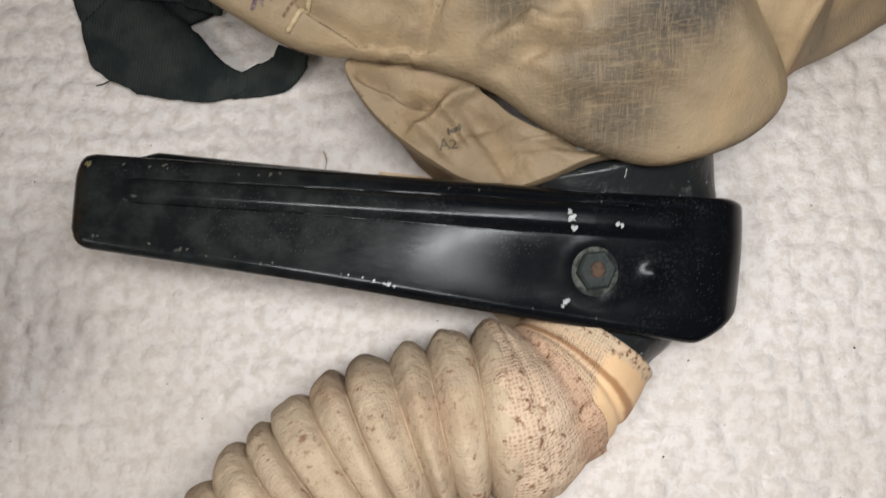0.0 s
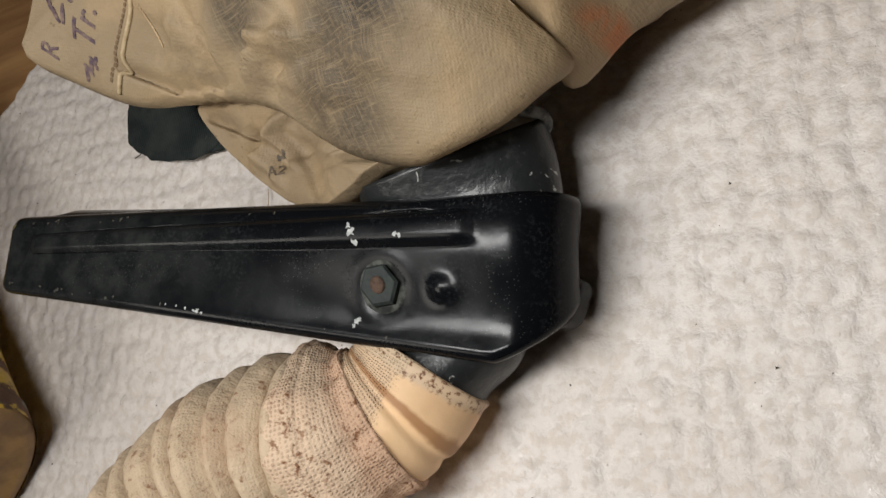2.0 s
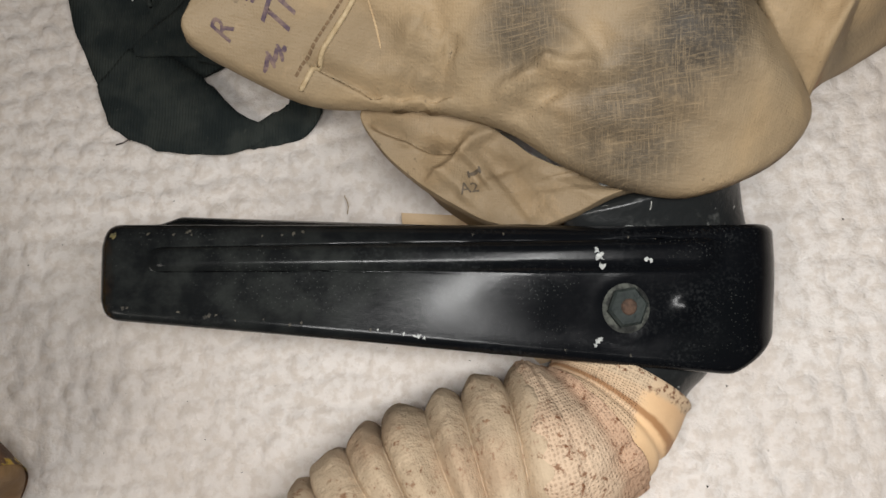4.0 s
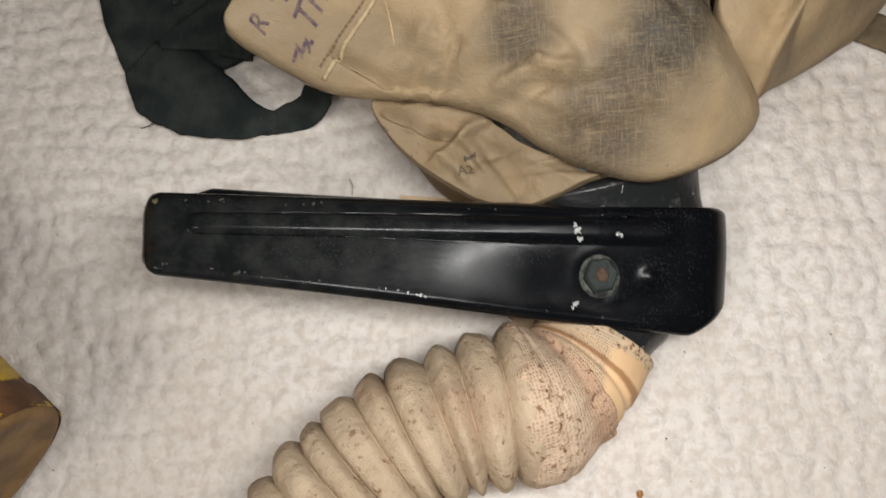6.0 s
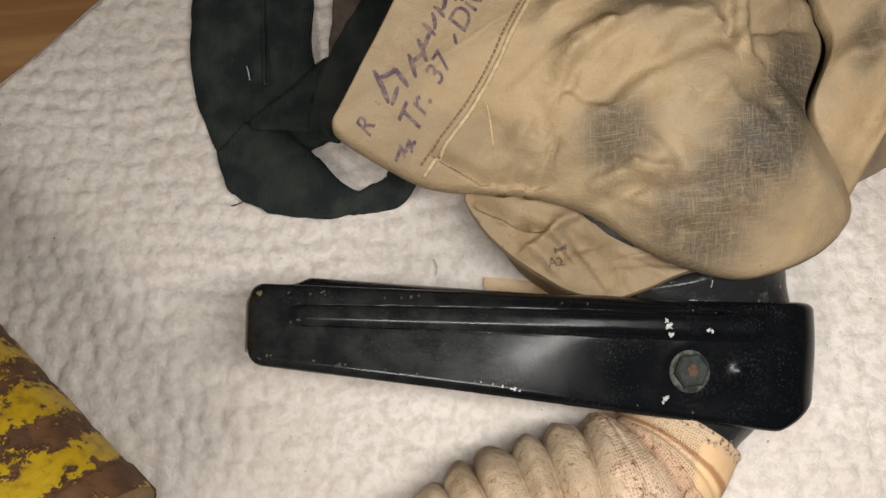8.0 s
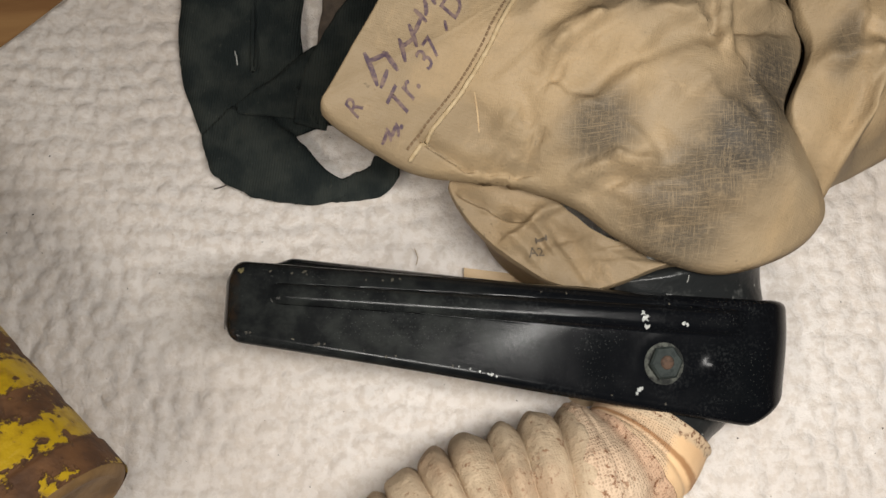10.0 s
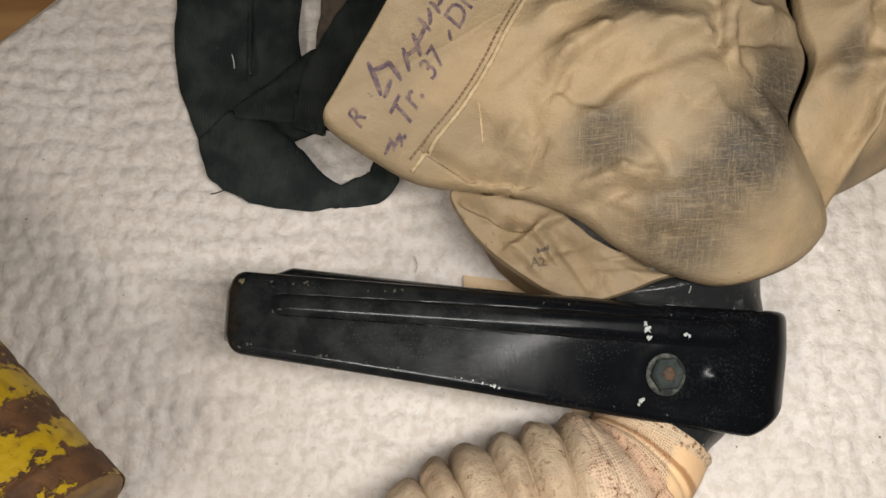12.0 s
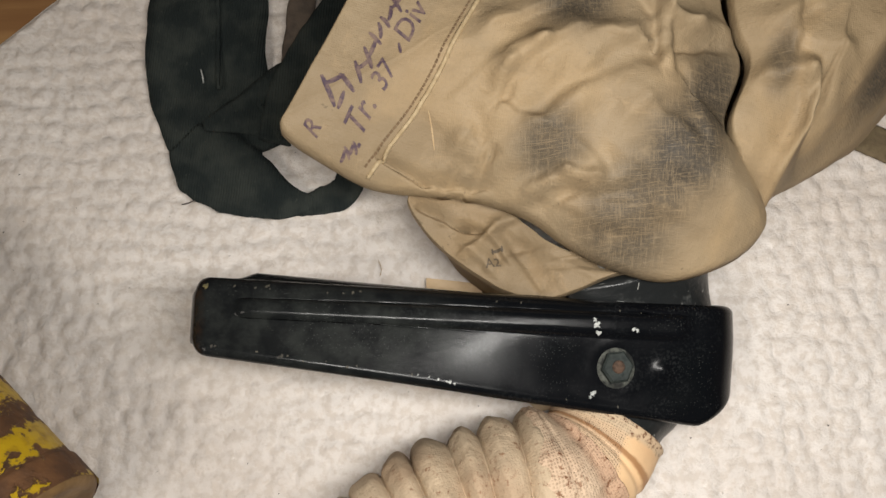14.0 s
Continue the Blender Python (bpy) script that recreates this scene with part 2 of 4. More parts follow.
def plain_material(name, a, b, scale=120, rough=0.6, metal=0.0, depth=0.0002, spec=0.5):
    n = Nodes(name)
    f = n.noise(scale, 5, 0.6)
    return n.done(n.mix(n.ramp(f, 0.35, 0.65), a, b), n.ramp(f, 0.3, 0.7, rough - 0.06, rough + 0.08), metal, bumps=((n.noise(scale * 3, 4), depth),), spec=spec)


def wood_material():
    n = Nodes("varnished_wood")
    grain = n.noise(1.0, 6, 0.6, n.stretched(8, 90, 40, (0, 0, 40)))
    return n.done(n.mix(n.ramp(grain, 0.3, 0.7), (0.42, 0.24, 0.10), (0.24, 0.12, 0.05)), 0.4, bumps=((grain, 0.0004),))


TOWEL, WOOD = towel_material(), wood_material()
KHAKI = canvas_material("khaki_rubberised_canvas", (0.335, 0.254, 0.156), (0.265, 0.196, 0.116),
                        ((38, 127, 14, 12, 20, 0.95), (31, 98, 12, 10, 0, 0.85), (67, 106, 12, 22, -22, 1.0), (60, 95, 15, 22, -32, 1.0), (53, 87, 15, 15, -30, 0.85), (47, 81, 18, 15, -30, 0.85)))
KHAKI_SIDE = canvas_material("khaki_side_canvas", (0.335, 0.250, 0.150), (0.26, 0.19, 0.11), ((113, 118, 7, 16, -40, 1.0), (93, 99, 8, 4, 20, 0.4), (84, 116, 5, 11, -15, 0.75)), smear=(87.5, 92, 4.5, 1.6, 48))
KHAKI_CHIN = canvas_material("khaki_chin_canvas", (0.285, 0.212, 0.128), (0.215, 0.157, 0.092))
ENAMEL, TUBE = enamel_material(), tube_material()
RIM = plain_material("white_crusted_rim", (0.018, 0.019, 0.019), (0.22, 0.215, 0.195), 320, 0.6, 0.0, 0.0003)
HOSE_KNIT = knit_material("hose_knit", (0.55, 0.43, 0.30), (0.42, 0.32, 0.215), 0.9, 0.12)
SLEEVE_KNIT = knit_material("sleeve_knit", (0.64, 0.485, 0.345), (0.53, 0.375, 0.26), 1.0, 0.4, True)
RUBBER, ELASTIC, CAN = rubber_material(), elastic_material(), can_material()
CAN_BASE = plain_material("rusted_can_base", (0.25, 0.145, 0.050), (0.15, 0.085, 0.034), 90, 0.6, 0.0, 0.0004)
NUT = plain_material("tarnished_nut", (0.016, 0.021, 0.020), (0.030, 0.037, 0.034), 400, 0.6, 0.0, 0.0002, 0.25)
RUST = plain_material("rusty_bolt", (0.085, 0.048, 0.030), (0.045, 0.028, 0.019), 700, 0.85, 0.0, 0.0003)
VERDIGRIS = plain_material("green_grey_crust", (0.085, 0.09, 0.076), (0.012, 0.013, 0.012), 420, 0.85, 0.0, 0.0004)
FLAKE = plain_material("bare_metal_chip", (0.50, 0.51, 0.49), (0.30, 0.31, 0.30), 900, 0.5, 0.0)
WORN = plain_material("dull_worn_edge", (0.085, 0.075, 0.055), (0.025, 0.022, 0.018), 900, 0.7)
INK = plain_material("violet_ink", (0.060, 0.034, 0.056), (0.20, 0.135, 0.11), 620, 0.7, 0.0, 0.00005)
STAMP = plain_material("black_stamp_ink", (0.07, 0.055, 0.04), (0.12, 0.09, 0.06), 600, 0.7, 0.0, 0.00005)
THREAD = plain_material("tan_thread", (0.42, 0.29, 0.14), (0.30, 0.20, 0.09), 900, 0.8)
WELT = plain_material("pale_piping", (0.50, 0.39, 0.235), (0.38, 0.28, 0.155), 500, 0.75)
PAPER = plain_material("tan_card", (0.58, 0.43, 0.27), (0.48, 0.34, 0.2), 150, 0.8)
STITCH = plain_material("dark_stitch", (0.13, 0.08, 0.04), (0.20, 0.13, 0.07), 900, 0.8)
FLAKE_TAN = plain_material("scratched_canvas", (0.52, 0.38, 0.22), (0.45, 0.31, 0.17), 700, 0.8)
LEATHER = plain_material("grey_brown_leather", (0.10, 0.075, 0.055), (0.06, 0.045, 0.035), 200, 0.7)
OCHRE = plain_material("ochre_smear", (0.16, 0.13, 0.05), (0.06, 0.055, 0.03), 800, 0.7)
ORANGE = plain_material("orange_rust_crumb", (0.42, 0.20, 0.07), (0.26, 0.10, 0.035), 900, 0.85)
OLIVE = plain_material("olive_brown", (0.16, 0.12, 0.065), (0.11, 0.08, 0.045), 300, 0.85)
DARK_THREAD = plain_material("dark_thread", (0.05, 0.035, 0.03), (0.03, 0.025, 0.02), 900, 0.8)
PLASTER = plain_material("plain_plaster", (0.30, 0.27, 0.24), (0.26, 0.235, 0.21), 3, 0.8, 0.0, 0.001)


# ---- mesh helpers ----
def mesh_object(name, verts, faces, material, parent=None, label="", smooth=True, uv=None):
    """verts in millimetres."""
    me = bpy.data.meshes.new(name)
    me.from_pydata([(x * MM, y * MM, z * MM) for x, y, z in verts], [], faces)
    if uv is not None:
        layer = me.uv_layers.new(name="laid_flat")
        index = np.empty(len(me.loops), np.int32)
        me.loops.foreach_get("vertex_index", index)
        layer.data.foreach_set("uv", np.array(uv, np.float32)[index].ravel())
    me.validate()
    if smooth:
        me.polygons.foreach_set("use_smooth", [True] * len(me.polygons))
    me.materials.append(material)
    ob = new(name, me)
    if parent:
        ob.parent = parent
    return tagged(ob, label)


def grid_faces(rows, cols, closed=False, start=0):
    span = cols if closed else cols - 1
    return [(start + r * cols + c, start + r * cols + (c + 1) % cols, start + (r + 1) * cols + (c + 1) % cols, start + (r + 1) * cols + c)
            for r in range(rows - 1) for c in range(span)]


def spline(points, count, closed=False):
    """Catmull-Rom through the points, as count samples evenly spread over its length."""
    p = np.array(points, float)
    k = len(p)
    q = np.vstack([p[-1], p, p[:2]]) if closed else np.vstack([2 * p[0] - p[1], p, 2 * p[-1] - p[-2]])
    out = []
    for i in range(k if closed else k - 1):
        a, b, c, d = q[i:i + 4]
        for t in np.linspace(0, 1, 40, endpoint=False):
            out.append(0.5 * (2 * b + (c - a) * t + (2 * a - 5 * b + 4 * c - d) * t * t + (3 * b - a - 3 * c + d) * t ** 3))
    out.append(p[0] if closed else p[-1])
    out = np.array(out)
    s = np.concatenate([[0], np.cumsum(np.linalg.norm(np.diff(out[:, :2 if closed else None], axis=0), axis=1))])
    want = np.linspace(0, s[-1], count, endpoint=not closed)
    return np.stack([np.interp(want, s, out[:, j]) for j in range(out.shape[1])], 1)


def value_noise(x, y, seed=0):
    """Smooth noise on a unit lattice, 0 to 1, for whole arrays."""
    xi, yi = np.floor(x).astype(np.int64), np.floor(y).astype(np.int64)
    fx, fy = x - xi, y - yi
    fx, fy = fx * fx * (3 - 2 * fx), fy * fy * (3 - 2 * fy)

    def h(a, b):
        v = np.sin(a * 127.1 + b * 311.7 + seed * 74.7) * 43758.5453
        return v - np.floor(v)
    return (h(xi, yi) * (1 - fx) + h(xi + 1, yi) * fx) * (1 - fy) + (h(xi, yi + 1) * (1 - fx) + h(xi + 1, yi + 1) * fx) * fy


def tube(name, path, radii, material, parent, label="", sides=48, flat=1.0, caps=True, crumple=0.0):
    """A round tube along a path of millimetres; flat squeezes it upright."""
    p, n = np.array(path, float), len(path)
    way = np.gradient(p, axis=0)
    way /= np.linalg.norm(way, axis=1)[:, None]
    side = np.cross(way, (0, 0, 1.0))
    side /= np.linalg.norm(side, axis=1)[:, None]
    up = np.cross(side, way)
    a = np.linspace(-np.pi / 2, 1.5 * np.pi, sides, endpoint=False)
    run = np.concatenate([[0], np.cumsum(np.hypot(np.linalg.norm(np.diff(p, axis=0), axis=1), np.diff(radii)))])
    verts, uv, squeeze = [], [], np.broadcast_to(flat, n)
    for i in range(n):
        r, flat = radii[i], squeeze[i]
        if crumple:
            # uneven stuffing and small wrinkles that run on from ring to ring
            a0 = np.abs(a - np.pi / 2) * 15
            r = r + crumple * (value_noise(a0 / 6, a * 0 + run[i] / 9, 51) - 0.5 + 0.8 * (value_noise(a0 / 2.2, a * 0 + run[i] / 5, 52) - 0.5))
            verts += [tuple(p[i] + r[k] * np.cos(t) * side[i] + r[k] * flat * np.sin(t) * up[i]) for k, t in enumerate(a)]
            uv += [(run[i], t * 14.5) for t in a]
            continue
        verts += [tuple(p[i] + r * np.cos(t) * side[i] + r * flat * np.sin(t) * up[i]) for t in a]
        uv += [(run[i], t * 14.5) for t in a]
    faces = grid_faces(n, sides, True)
    if caps:
        faces += [tuple(range(sides))[::-1], tuple(range((n - 1) * sides, n * sides))]
    return mesh_object(name, verts, faces, material, parent, label, uv=uv)


# ---- table, towel, room ----
# unseen shell, added to shape the reflections and bounced light
room = {}
for nm, lo, hi in (("wall_north", (-2.1, 2.0, -0.75), (2.1, 2.1, 1.7)), ("wall_south", (-2.1, -2.1, -0.75), (2.1, -2.0, 1.7)),
                   ("wall_east", (2.0, -2.0, -0.75), (2.1, 2.0, 1.7)), ("wall_west", (-2.1, -2.0, -0.75), (-2.0, 2.0, 1.7)),
                   ("ceiling", (-2.1, -2.1, 1.704), (2.1, 2.1, 1.8)), ("floor", (-2.1, -2.1, -0.85), (2.1, 2.1, -0.754))):
    bm = bmesh.new()
    bmesh.ops.create_cube(bm, size=1, matrix=Matrix.Translation([(a + b) / 2 for a, b in zip(lo, hi)]) @ Matrix.Diagonal([b - a for a, b in zip(lo, hi)] + [1]))
    me = bpy.data.meshes.new(nm)
    bm.to_mesh(me)
    bm.free()
    me.materials.append(WOOD if nm == "floor" else PLASTER)
    tagged(new(nm, me), {"floor": "unseen plain brown wooden floor, added to close the room", "ceiling": "unseen plain grey-beige plaster ceiling, added to close the room"}.get(nm, "unseen plain grey-beige plaster wall, added to close the room"), nm.split("_")[0], kind="structure")

table = tagged(new("table"), "brown varnished wooden table under a white quilted towel", "table")
for nm, lo, hi in [("tabletop", (-0.7, -0.5, -0.032), (0.8, 0.6, -0.004))] + [("leg", (x, y, -0.754), (x + 0.06, y + 0.06, -0.032)) for x in (-0.66, 0.7) for y in (-0.46, 0.5)]:
    bm = bmesh.new()
    bmesh.ops.create_cube(bm, size=1, matrix=Matrix.Translation([(a + b) / 2 for a, b in zip(lo, hi)]) @ Matrix.Diagonal([b - a for a, b in zip(lo, hi)] + [1]))
    bmesh.ops.bevel(bm, geom=bm.edges[:], offset=0.004, segments=2, affect="EDGES")
    me = bpy.data.meshes.new(nm)
    bm.to_mesh(me)
    bm.free()
    me.materials.append(WOOD)
    new(nm, me).parent = table

# the towel: uneven embossed pillows in rows, one corner cut off slantwise by its edge
xs, ys = np.arange(-230, 241, 1.0), np.arange(-110, 271, 1.0)
gx, gy = np.meshgrid(xs, ys)
wx = gx + 2.8 * (value_noise(gx / 14, gy / 14, 1) - 0.5) * 2 + 1.5 * (value_noise(gx / 5, gy / 5, 5) - 0.5)
wy = gy + 2.8 * (value_noise(gx / 14, gy / 14, 2) - 0.5) * 2 + 1.5 * (value_noise(gx / 5, gy / 5, 6) - 0.5)
pitch = 6.4
row = np.floor(wy / pitch)
cu, cv = wx / pitch + 0.25 * (row % 2), wy / pitch
pu, pv = np.abs(np.sin(np.pi * cu)), np.abs(np.sin(np.pi * cv))
puff = value_noise(np.floor(cu) * 1.37 + 0.5, row * 1.71 + 0.5, 3)
gz = -1.05 + 1.1 * (pu * pv ** 0.8) ** 0.55 * (0.45 + 0.8 * puff) + 0.45 * (value_noise(gx / 4.0, gy / 4.0, 4) - 0.5) + 0.5 * (value_noise(gx / 2.1, gy / 2.1, 8) - 0.5) + 0.5 * np.abs(value_noise(gx / 5.5 + gy / 30, gy / 5.5, 13) - 0.5) + 1.2 * (value_noise(gx / 40, gy / 40, 7) - 0.5)
# the slanting edge: what lies past it is drawn back onto it
past = np.maximum(-gx * 0.678 + gy * 0.735 - 204 - 1.2 * value_noise(gx / 12, gy / 12, 9), 0)
keep = past < 2.0
edge = np.clip((204 + gx * 0.678 - gy * 0.735) / 3.0, 0, 1)
gz = gz * edge - 3.0 * (1 - edge)
gx, gy = gx + 0.678 * past, gy - 0.735 * past
cols = len(xs)
quads = [(r * cols + c, r * cols + c + 1, (r + 1) * cols + c + 1, (r + 1) * cols + c) for r in range(len(ys) - 1) for c in range(cols - 1) if keep[r, c]]
towel = mesh_object("towel", list(zip(gx.ravel(), gy.ravel(), gz.ravel())), quads, TOWEL)
tagged(towel, "off-white quilted absorbent towel spread flat over the table", "towel", kind="structure")

# ---- gas mask ----
mask = tagged(new("gas_mask"), "old khaki canvas gas mask with black guard and ribbed hose", "gas mask")


def puffed(name, outline, middle, material, parent, label="", folds=(), rings=120, around=420, lump=1.0, seed=0, power=2.6, under=3.0):
    """A stuffed piece of canvas: a dome over a closed outline (x, y, z), with folds (x0, y0, x1, y1, width, height), tucked in underneath."""
    edge_pts = spline(outline, around, True)
    mid = np.array(middle, float)
    verts = []

    def height(x, y, fade):
        z = lump * 3.0 * (value_noise(x / 24, y / 24, seed) - 0.5) + lump * 1.1 * (value_noise(x / 9, y / 9, seed + 1) - 0.5)
        crumple = value_noise(x / 21 + 0.3 * value_noise(x / 8, y / 8, seed + 8), y / 21, seed + 7)
        z = z + lump * 1.3 * (0.5 - np.abs(2 * crumple - 1))
        small = value_noise(x / 12 + 0.5 * value_noise(x / 6, y / 6, seed + 9) + y / 40, y / 10, seed + 10)
        z = z + lump * 0.65 * (0.5 - np.abs(2 * small - 1))
        for x0, y0, x1, y1, w, h in folds:
            dx, dy = x1 - x0, y1 - y0
            length = dx * dx + dy * dy
            t = np.clip(((x - x0) * dx + (y - y0) * dy) / length, 0, 1)
            bend = 0.6 * (value_noise(t * 3, t * 0 + x0, seed + 3) - 0.5) * w
            side = ((x - x0) * dy - (y - y0) * dx) / math.sqrt(length) + bend
            along = ((x - x0) * dx + (y - y0) * dy) / length
            over = np.maximum(np.maximum(-along, along - 1), 0) * math.sqrt(length)
            # steep on one side, gentle on the other
            d = np.where(side > 0, side / (w * 0.6), side / (w * 1.9))
            z = z + 1.9 * h * np.exp(-d * d - (over / (1.5 * w)) ** 2)
        return z * fade
    for k in range(rings + 1):
        u = (k / rings) ** 0.85
        ring = mid[:2] + (edge_pts[:, :2] - mid[:2]) * u
        z = mid[2] + (edge_pts[:, 2] - mid[2]) * u ** power
        roll = max(0.0, (u - 0.98) / 0.02)
        z = z - under * (1 - math.sqrt(max(0.0, 1 - roll * roll))) + under
        z = z + height(ring[:, 0], ring[:, 1], 1 - u ** 10 * 0.55)
        verts += list(zip(ring[:, 0], ring[:, 1], z))
    for u, drop in ((0.985, 1.3), (0.95, 1.8), (0.86, 2.6)):
        ring = mid[:2] + (edge_pts[:, :2] - mid[:2]) * u
        verts += list(zip(ring[:, 0], ring[:, 1], np.maximum(edge_pts[:, 2] - drop, 0.9)))
    ring = mid[:2] + (edge_pts[:, :2] - mid[:2]) * 0.6
    verts += list(zip(ring[:, 0], ring[:, 1], np.clip(edge_pts[:, 2] - 10, 0.8, 4.0)))
    ring = mid[:2] + (edge_pts[:, :2] - mid[:2]) * 0.02
    verts += list(zip(ring[:, 0], ring[:, 1], np.full(around, 0.8)))
    return mesh_object(name, verts, grid_faces(rings + 6, around, True), material, parent, label)


# folds of the canvas: from, to, width, height
FOLDS_FRONT = (
    (15, 101.5, 18, 106, 1.4, -1.5), (19, 107, 26, 111.5, 2.4, -1.0), (21, 104, 30, 110.5, 3.4, 1.0), (27, 112, 38, 117, 4.0, 1.2), (3, 90.5, 14, 101, 1.6, 1.5), (8, 92, 16, 100, 1.4, -1.0),
    (27, 89, 34, 91.5, 1.3, 1.5), (34, 91.5, 39, 89, 1.2, 1.4), (30, 87, 38, 88.5, 1.2, -1.2), (39, 89, 46, 90, 1.6, 1.0), (57, 114, 57, 125, 1.8, 1.6), (54, 114, 54, 124, 1.6, -1.0),
    (39, 113, 52, 121, 2.4, 1.3), (60, 122, 74, 125, 2.4, 1.4), (60, 117, 70, 119, 1.8, -1.0), (49, 104, 61, 110, 3.0, 1.0), (68, 88, 80, 84, 5.0, 1.2), (-6, 97.5, 3, 93.3, 0.7, -2.0), (3, 93.3, 17, 92, 0.7, -1.5),
    (20, 122, 32, 127, 2.0, 1.2),
    (15, 100.5, 18, 106, 1.2, 1.0), (18, 106, 22.5, 112, 1.3, 1.2), (22.5, 112, 29.5, 116, 1.5, 1.2), (29.5, 116, 37, 119, 1.8, 1.0), (14, 99, 9, 92.5, 1.0, 0.9),
    (53, 127, 58, 123, 1.3, 1.0), (58, 123, 65, 121.5, 1.3, 1.1), (65, 121.5, 73, 122.5, 1.3, 1.0), (44, 118, 52, 117, 1.6, 0.9), (52, 117, 60, 119, 1.6, 0.8), (2, 92.2, 10, 91, 0.7, -1.0),
    (47, 109, 35, 105, 3.6, 0.9), (35, 105, 21, 98, 3.4, 0.9), (47, 104, 34, 100, 3.4, -0.7), (6, 105, 13, 98, 2.6, 0.7), (13, 98, 22, 96, 2.6, 0.6), (18, 86.8, 27, 90, 1.6, 0.8),
    (18, 98, 13, 91, 0.8, -2.2), (62, 112, 65, 100, 2.6, 0.7), (24, 95, 36, 96, 3.0, 0.6), (44, 97, 52, 92, 3.0, 0.6), (8, 118, 20, 121, 3.0, 0.7), (26, 103, 17, 108, 2.2, 0.7), (36, 84, 46, 82, 2.4, 0.6),
    (56, 84, 66, 80, 3.0, 0.7), (40, 93, 30, 101, 2.6, 0.6), (60, 98, 52, 104, 2.6, 0.6), (22, 115, 12, 108, 2.4, 0.6), (44, 87, 56, 88, 2.4, -0.5),
    (23, 88, 30, 90.3, 1.0, 0.8), (30, 90.3, 41, 90, 1.0, 0.8), (31, 88, 37, 85, 1.0, 0.7), (60, 90, 75, 82, 3.0, 0.7))
facepiece = puffed("facepiece",
                   [(-27.2, 102.5, 54.5), (-26.2, 100.6, 53), (-22, 98.3, 49), (-10, 93, 42), (2, 92, 38), (11, 91.2, 37.3), (18, 89.6, 35.5), (27, 85.8, 35), (35.5, 79.6, 34), (44, 74.6, 33.5), (55, 71, 33), (63, 71, 35), (73, 74.5, 34),
                    (80, 79.5, 32), (83.5, 85, 29), (79, 89.5, 36), (73.6, 96, 42), (71, 103, 45), (76.4, 117, 46), (74.4, 131, 46), (77, 165, 46), (80, 200, 44), (60, 250, 40), (20, 250, 50), (12, 180, 60), (-13, 127, 61), (-25.6, 105, 56)],
                   (34, 135, 58), KHAKI, mask, "khaki canvas facepiece with soot stains and deep folds",
                   FOLDS_FRONT, seed=11)
side_lobe = puffed("side_flap",
                   [(81, 83, 24), (89, 93.3, 19), (99, 99, 17), (110, 105, 16), (121, 113, 15), (142, 140, 15), (152, 190, 15), (130, 245, 30), (90, 245, 40), (79, 170, 47), (75.4, 130, 48), (77.8, 117, 47), (72.6, 104, 45), (75.2, 96, 40), (78.6, 89, 31)],
                   (103, 135, 52), KHAKI_SIDE, mask, "khaki canvas side of the mask with a dark oil stain", ((80, 112, 89, 112, 1.8, 1.2), (89, 112, 91, 95, 2.0, 1.2), (93, 112, 94, 101, 1.5, -2.0), (97, 117, 95, 104, 1.8, 1.6), (83, 124, 93, 130, 3, 1.4), (100, 108, 112, 122, 3, 1.3), (86, 100, 90, 108, 2, -1.2), (88, 122, 100, 116, 3.0, 0.9), (84, 134, 96, 140, 3.0, 0.9), (90, 130, 88, 118, 2.6, -0.8), (84, 93, 90, 101, 1.6, 1.2), (106, 118, 116, 128, 2.2, 1.2)), seed=21, rings=110, around=420)
chin = puffed("chin_fold",
              [(-1, 94.5, 31), (2, 87.5, 27), (9, 80.5, 24), (17, 74.5, 24), (22, 71.5, 24), (30, 69.2, 24.5), (38, 70.6, 26), (47, 73.6, 28.5), (56, 75.5, 27), (58, 79, 25), (44, 79.2, 26), (40, 79.3, 27), (35.9, 80.2, 27.5), (31.2, 83.2, 27.5), (27.4, 86.5, 28), (21, 90.8, 29), (10, 93.8, 30.5)],
              (23, 76.6, 25.4), KHAKI_CHIN, mask, "darker khaki chin gather with a faint stamp",
              ((2, 91.5, 12, 86.5, 0.9, -1.2), (12, 86.5, 18, 85, 0.9, -1.0), (18, 85, 22, 80, 1.4, 1.3), (18, 85, 24, 88, 1.2, 1.1), (18, 85, 12, 81, 1.6, 0.9), (8, 88, 16, 87.5, 1.4, 0.9), (22, 80, 28, 82, 2.0, -0.8),
               (25, 80, 30, 72.5, 1.8, -0.6), (29, 82, 34, 74.5, 3.0, 0.5), (33, 79, 40, 74, 2.2, 0.7), (21, 87, 27, 84, 1.8, 0.7), (12, 82, 18, 77, 1.6, 0.8)), seed=31, rings=80, around=360, lump=0.7)

# valve guard: a pressed channel that bends down at its wide end
GUARD_LEFT = np.array((-46.0, 64.8, 43.0))


def guard_station(s):
    """Middle, half width and way along of the guard, s millimetres from its narrow end."""
    length = 114.6
    slope, radius = math.atan2(14.3, 98), 10.5
    x = y = z = ang = 0.0
    if s <= length:
        x, z, ang = s * math.cos(slope), -s * math.sin(slope), slope
    else:
        a = min((s - length) / radius, radians(84))
        rest = max(0.0, s - length - radius * radians(84))
        x = length * math.cos(slope) + radius * (math.sin(slope + a) - math.sin(slope))
        z = -length * math.sin(slope) + radius * (math.cos(slope + a) - math.cos(slope))
        ang = slope + a
        x, z = x + rest * math.cos(ang), z - rest * math.sin(ang)
    return x, z, ang


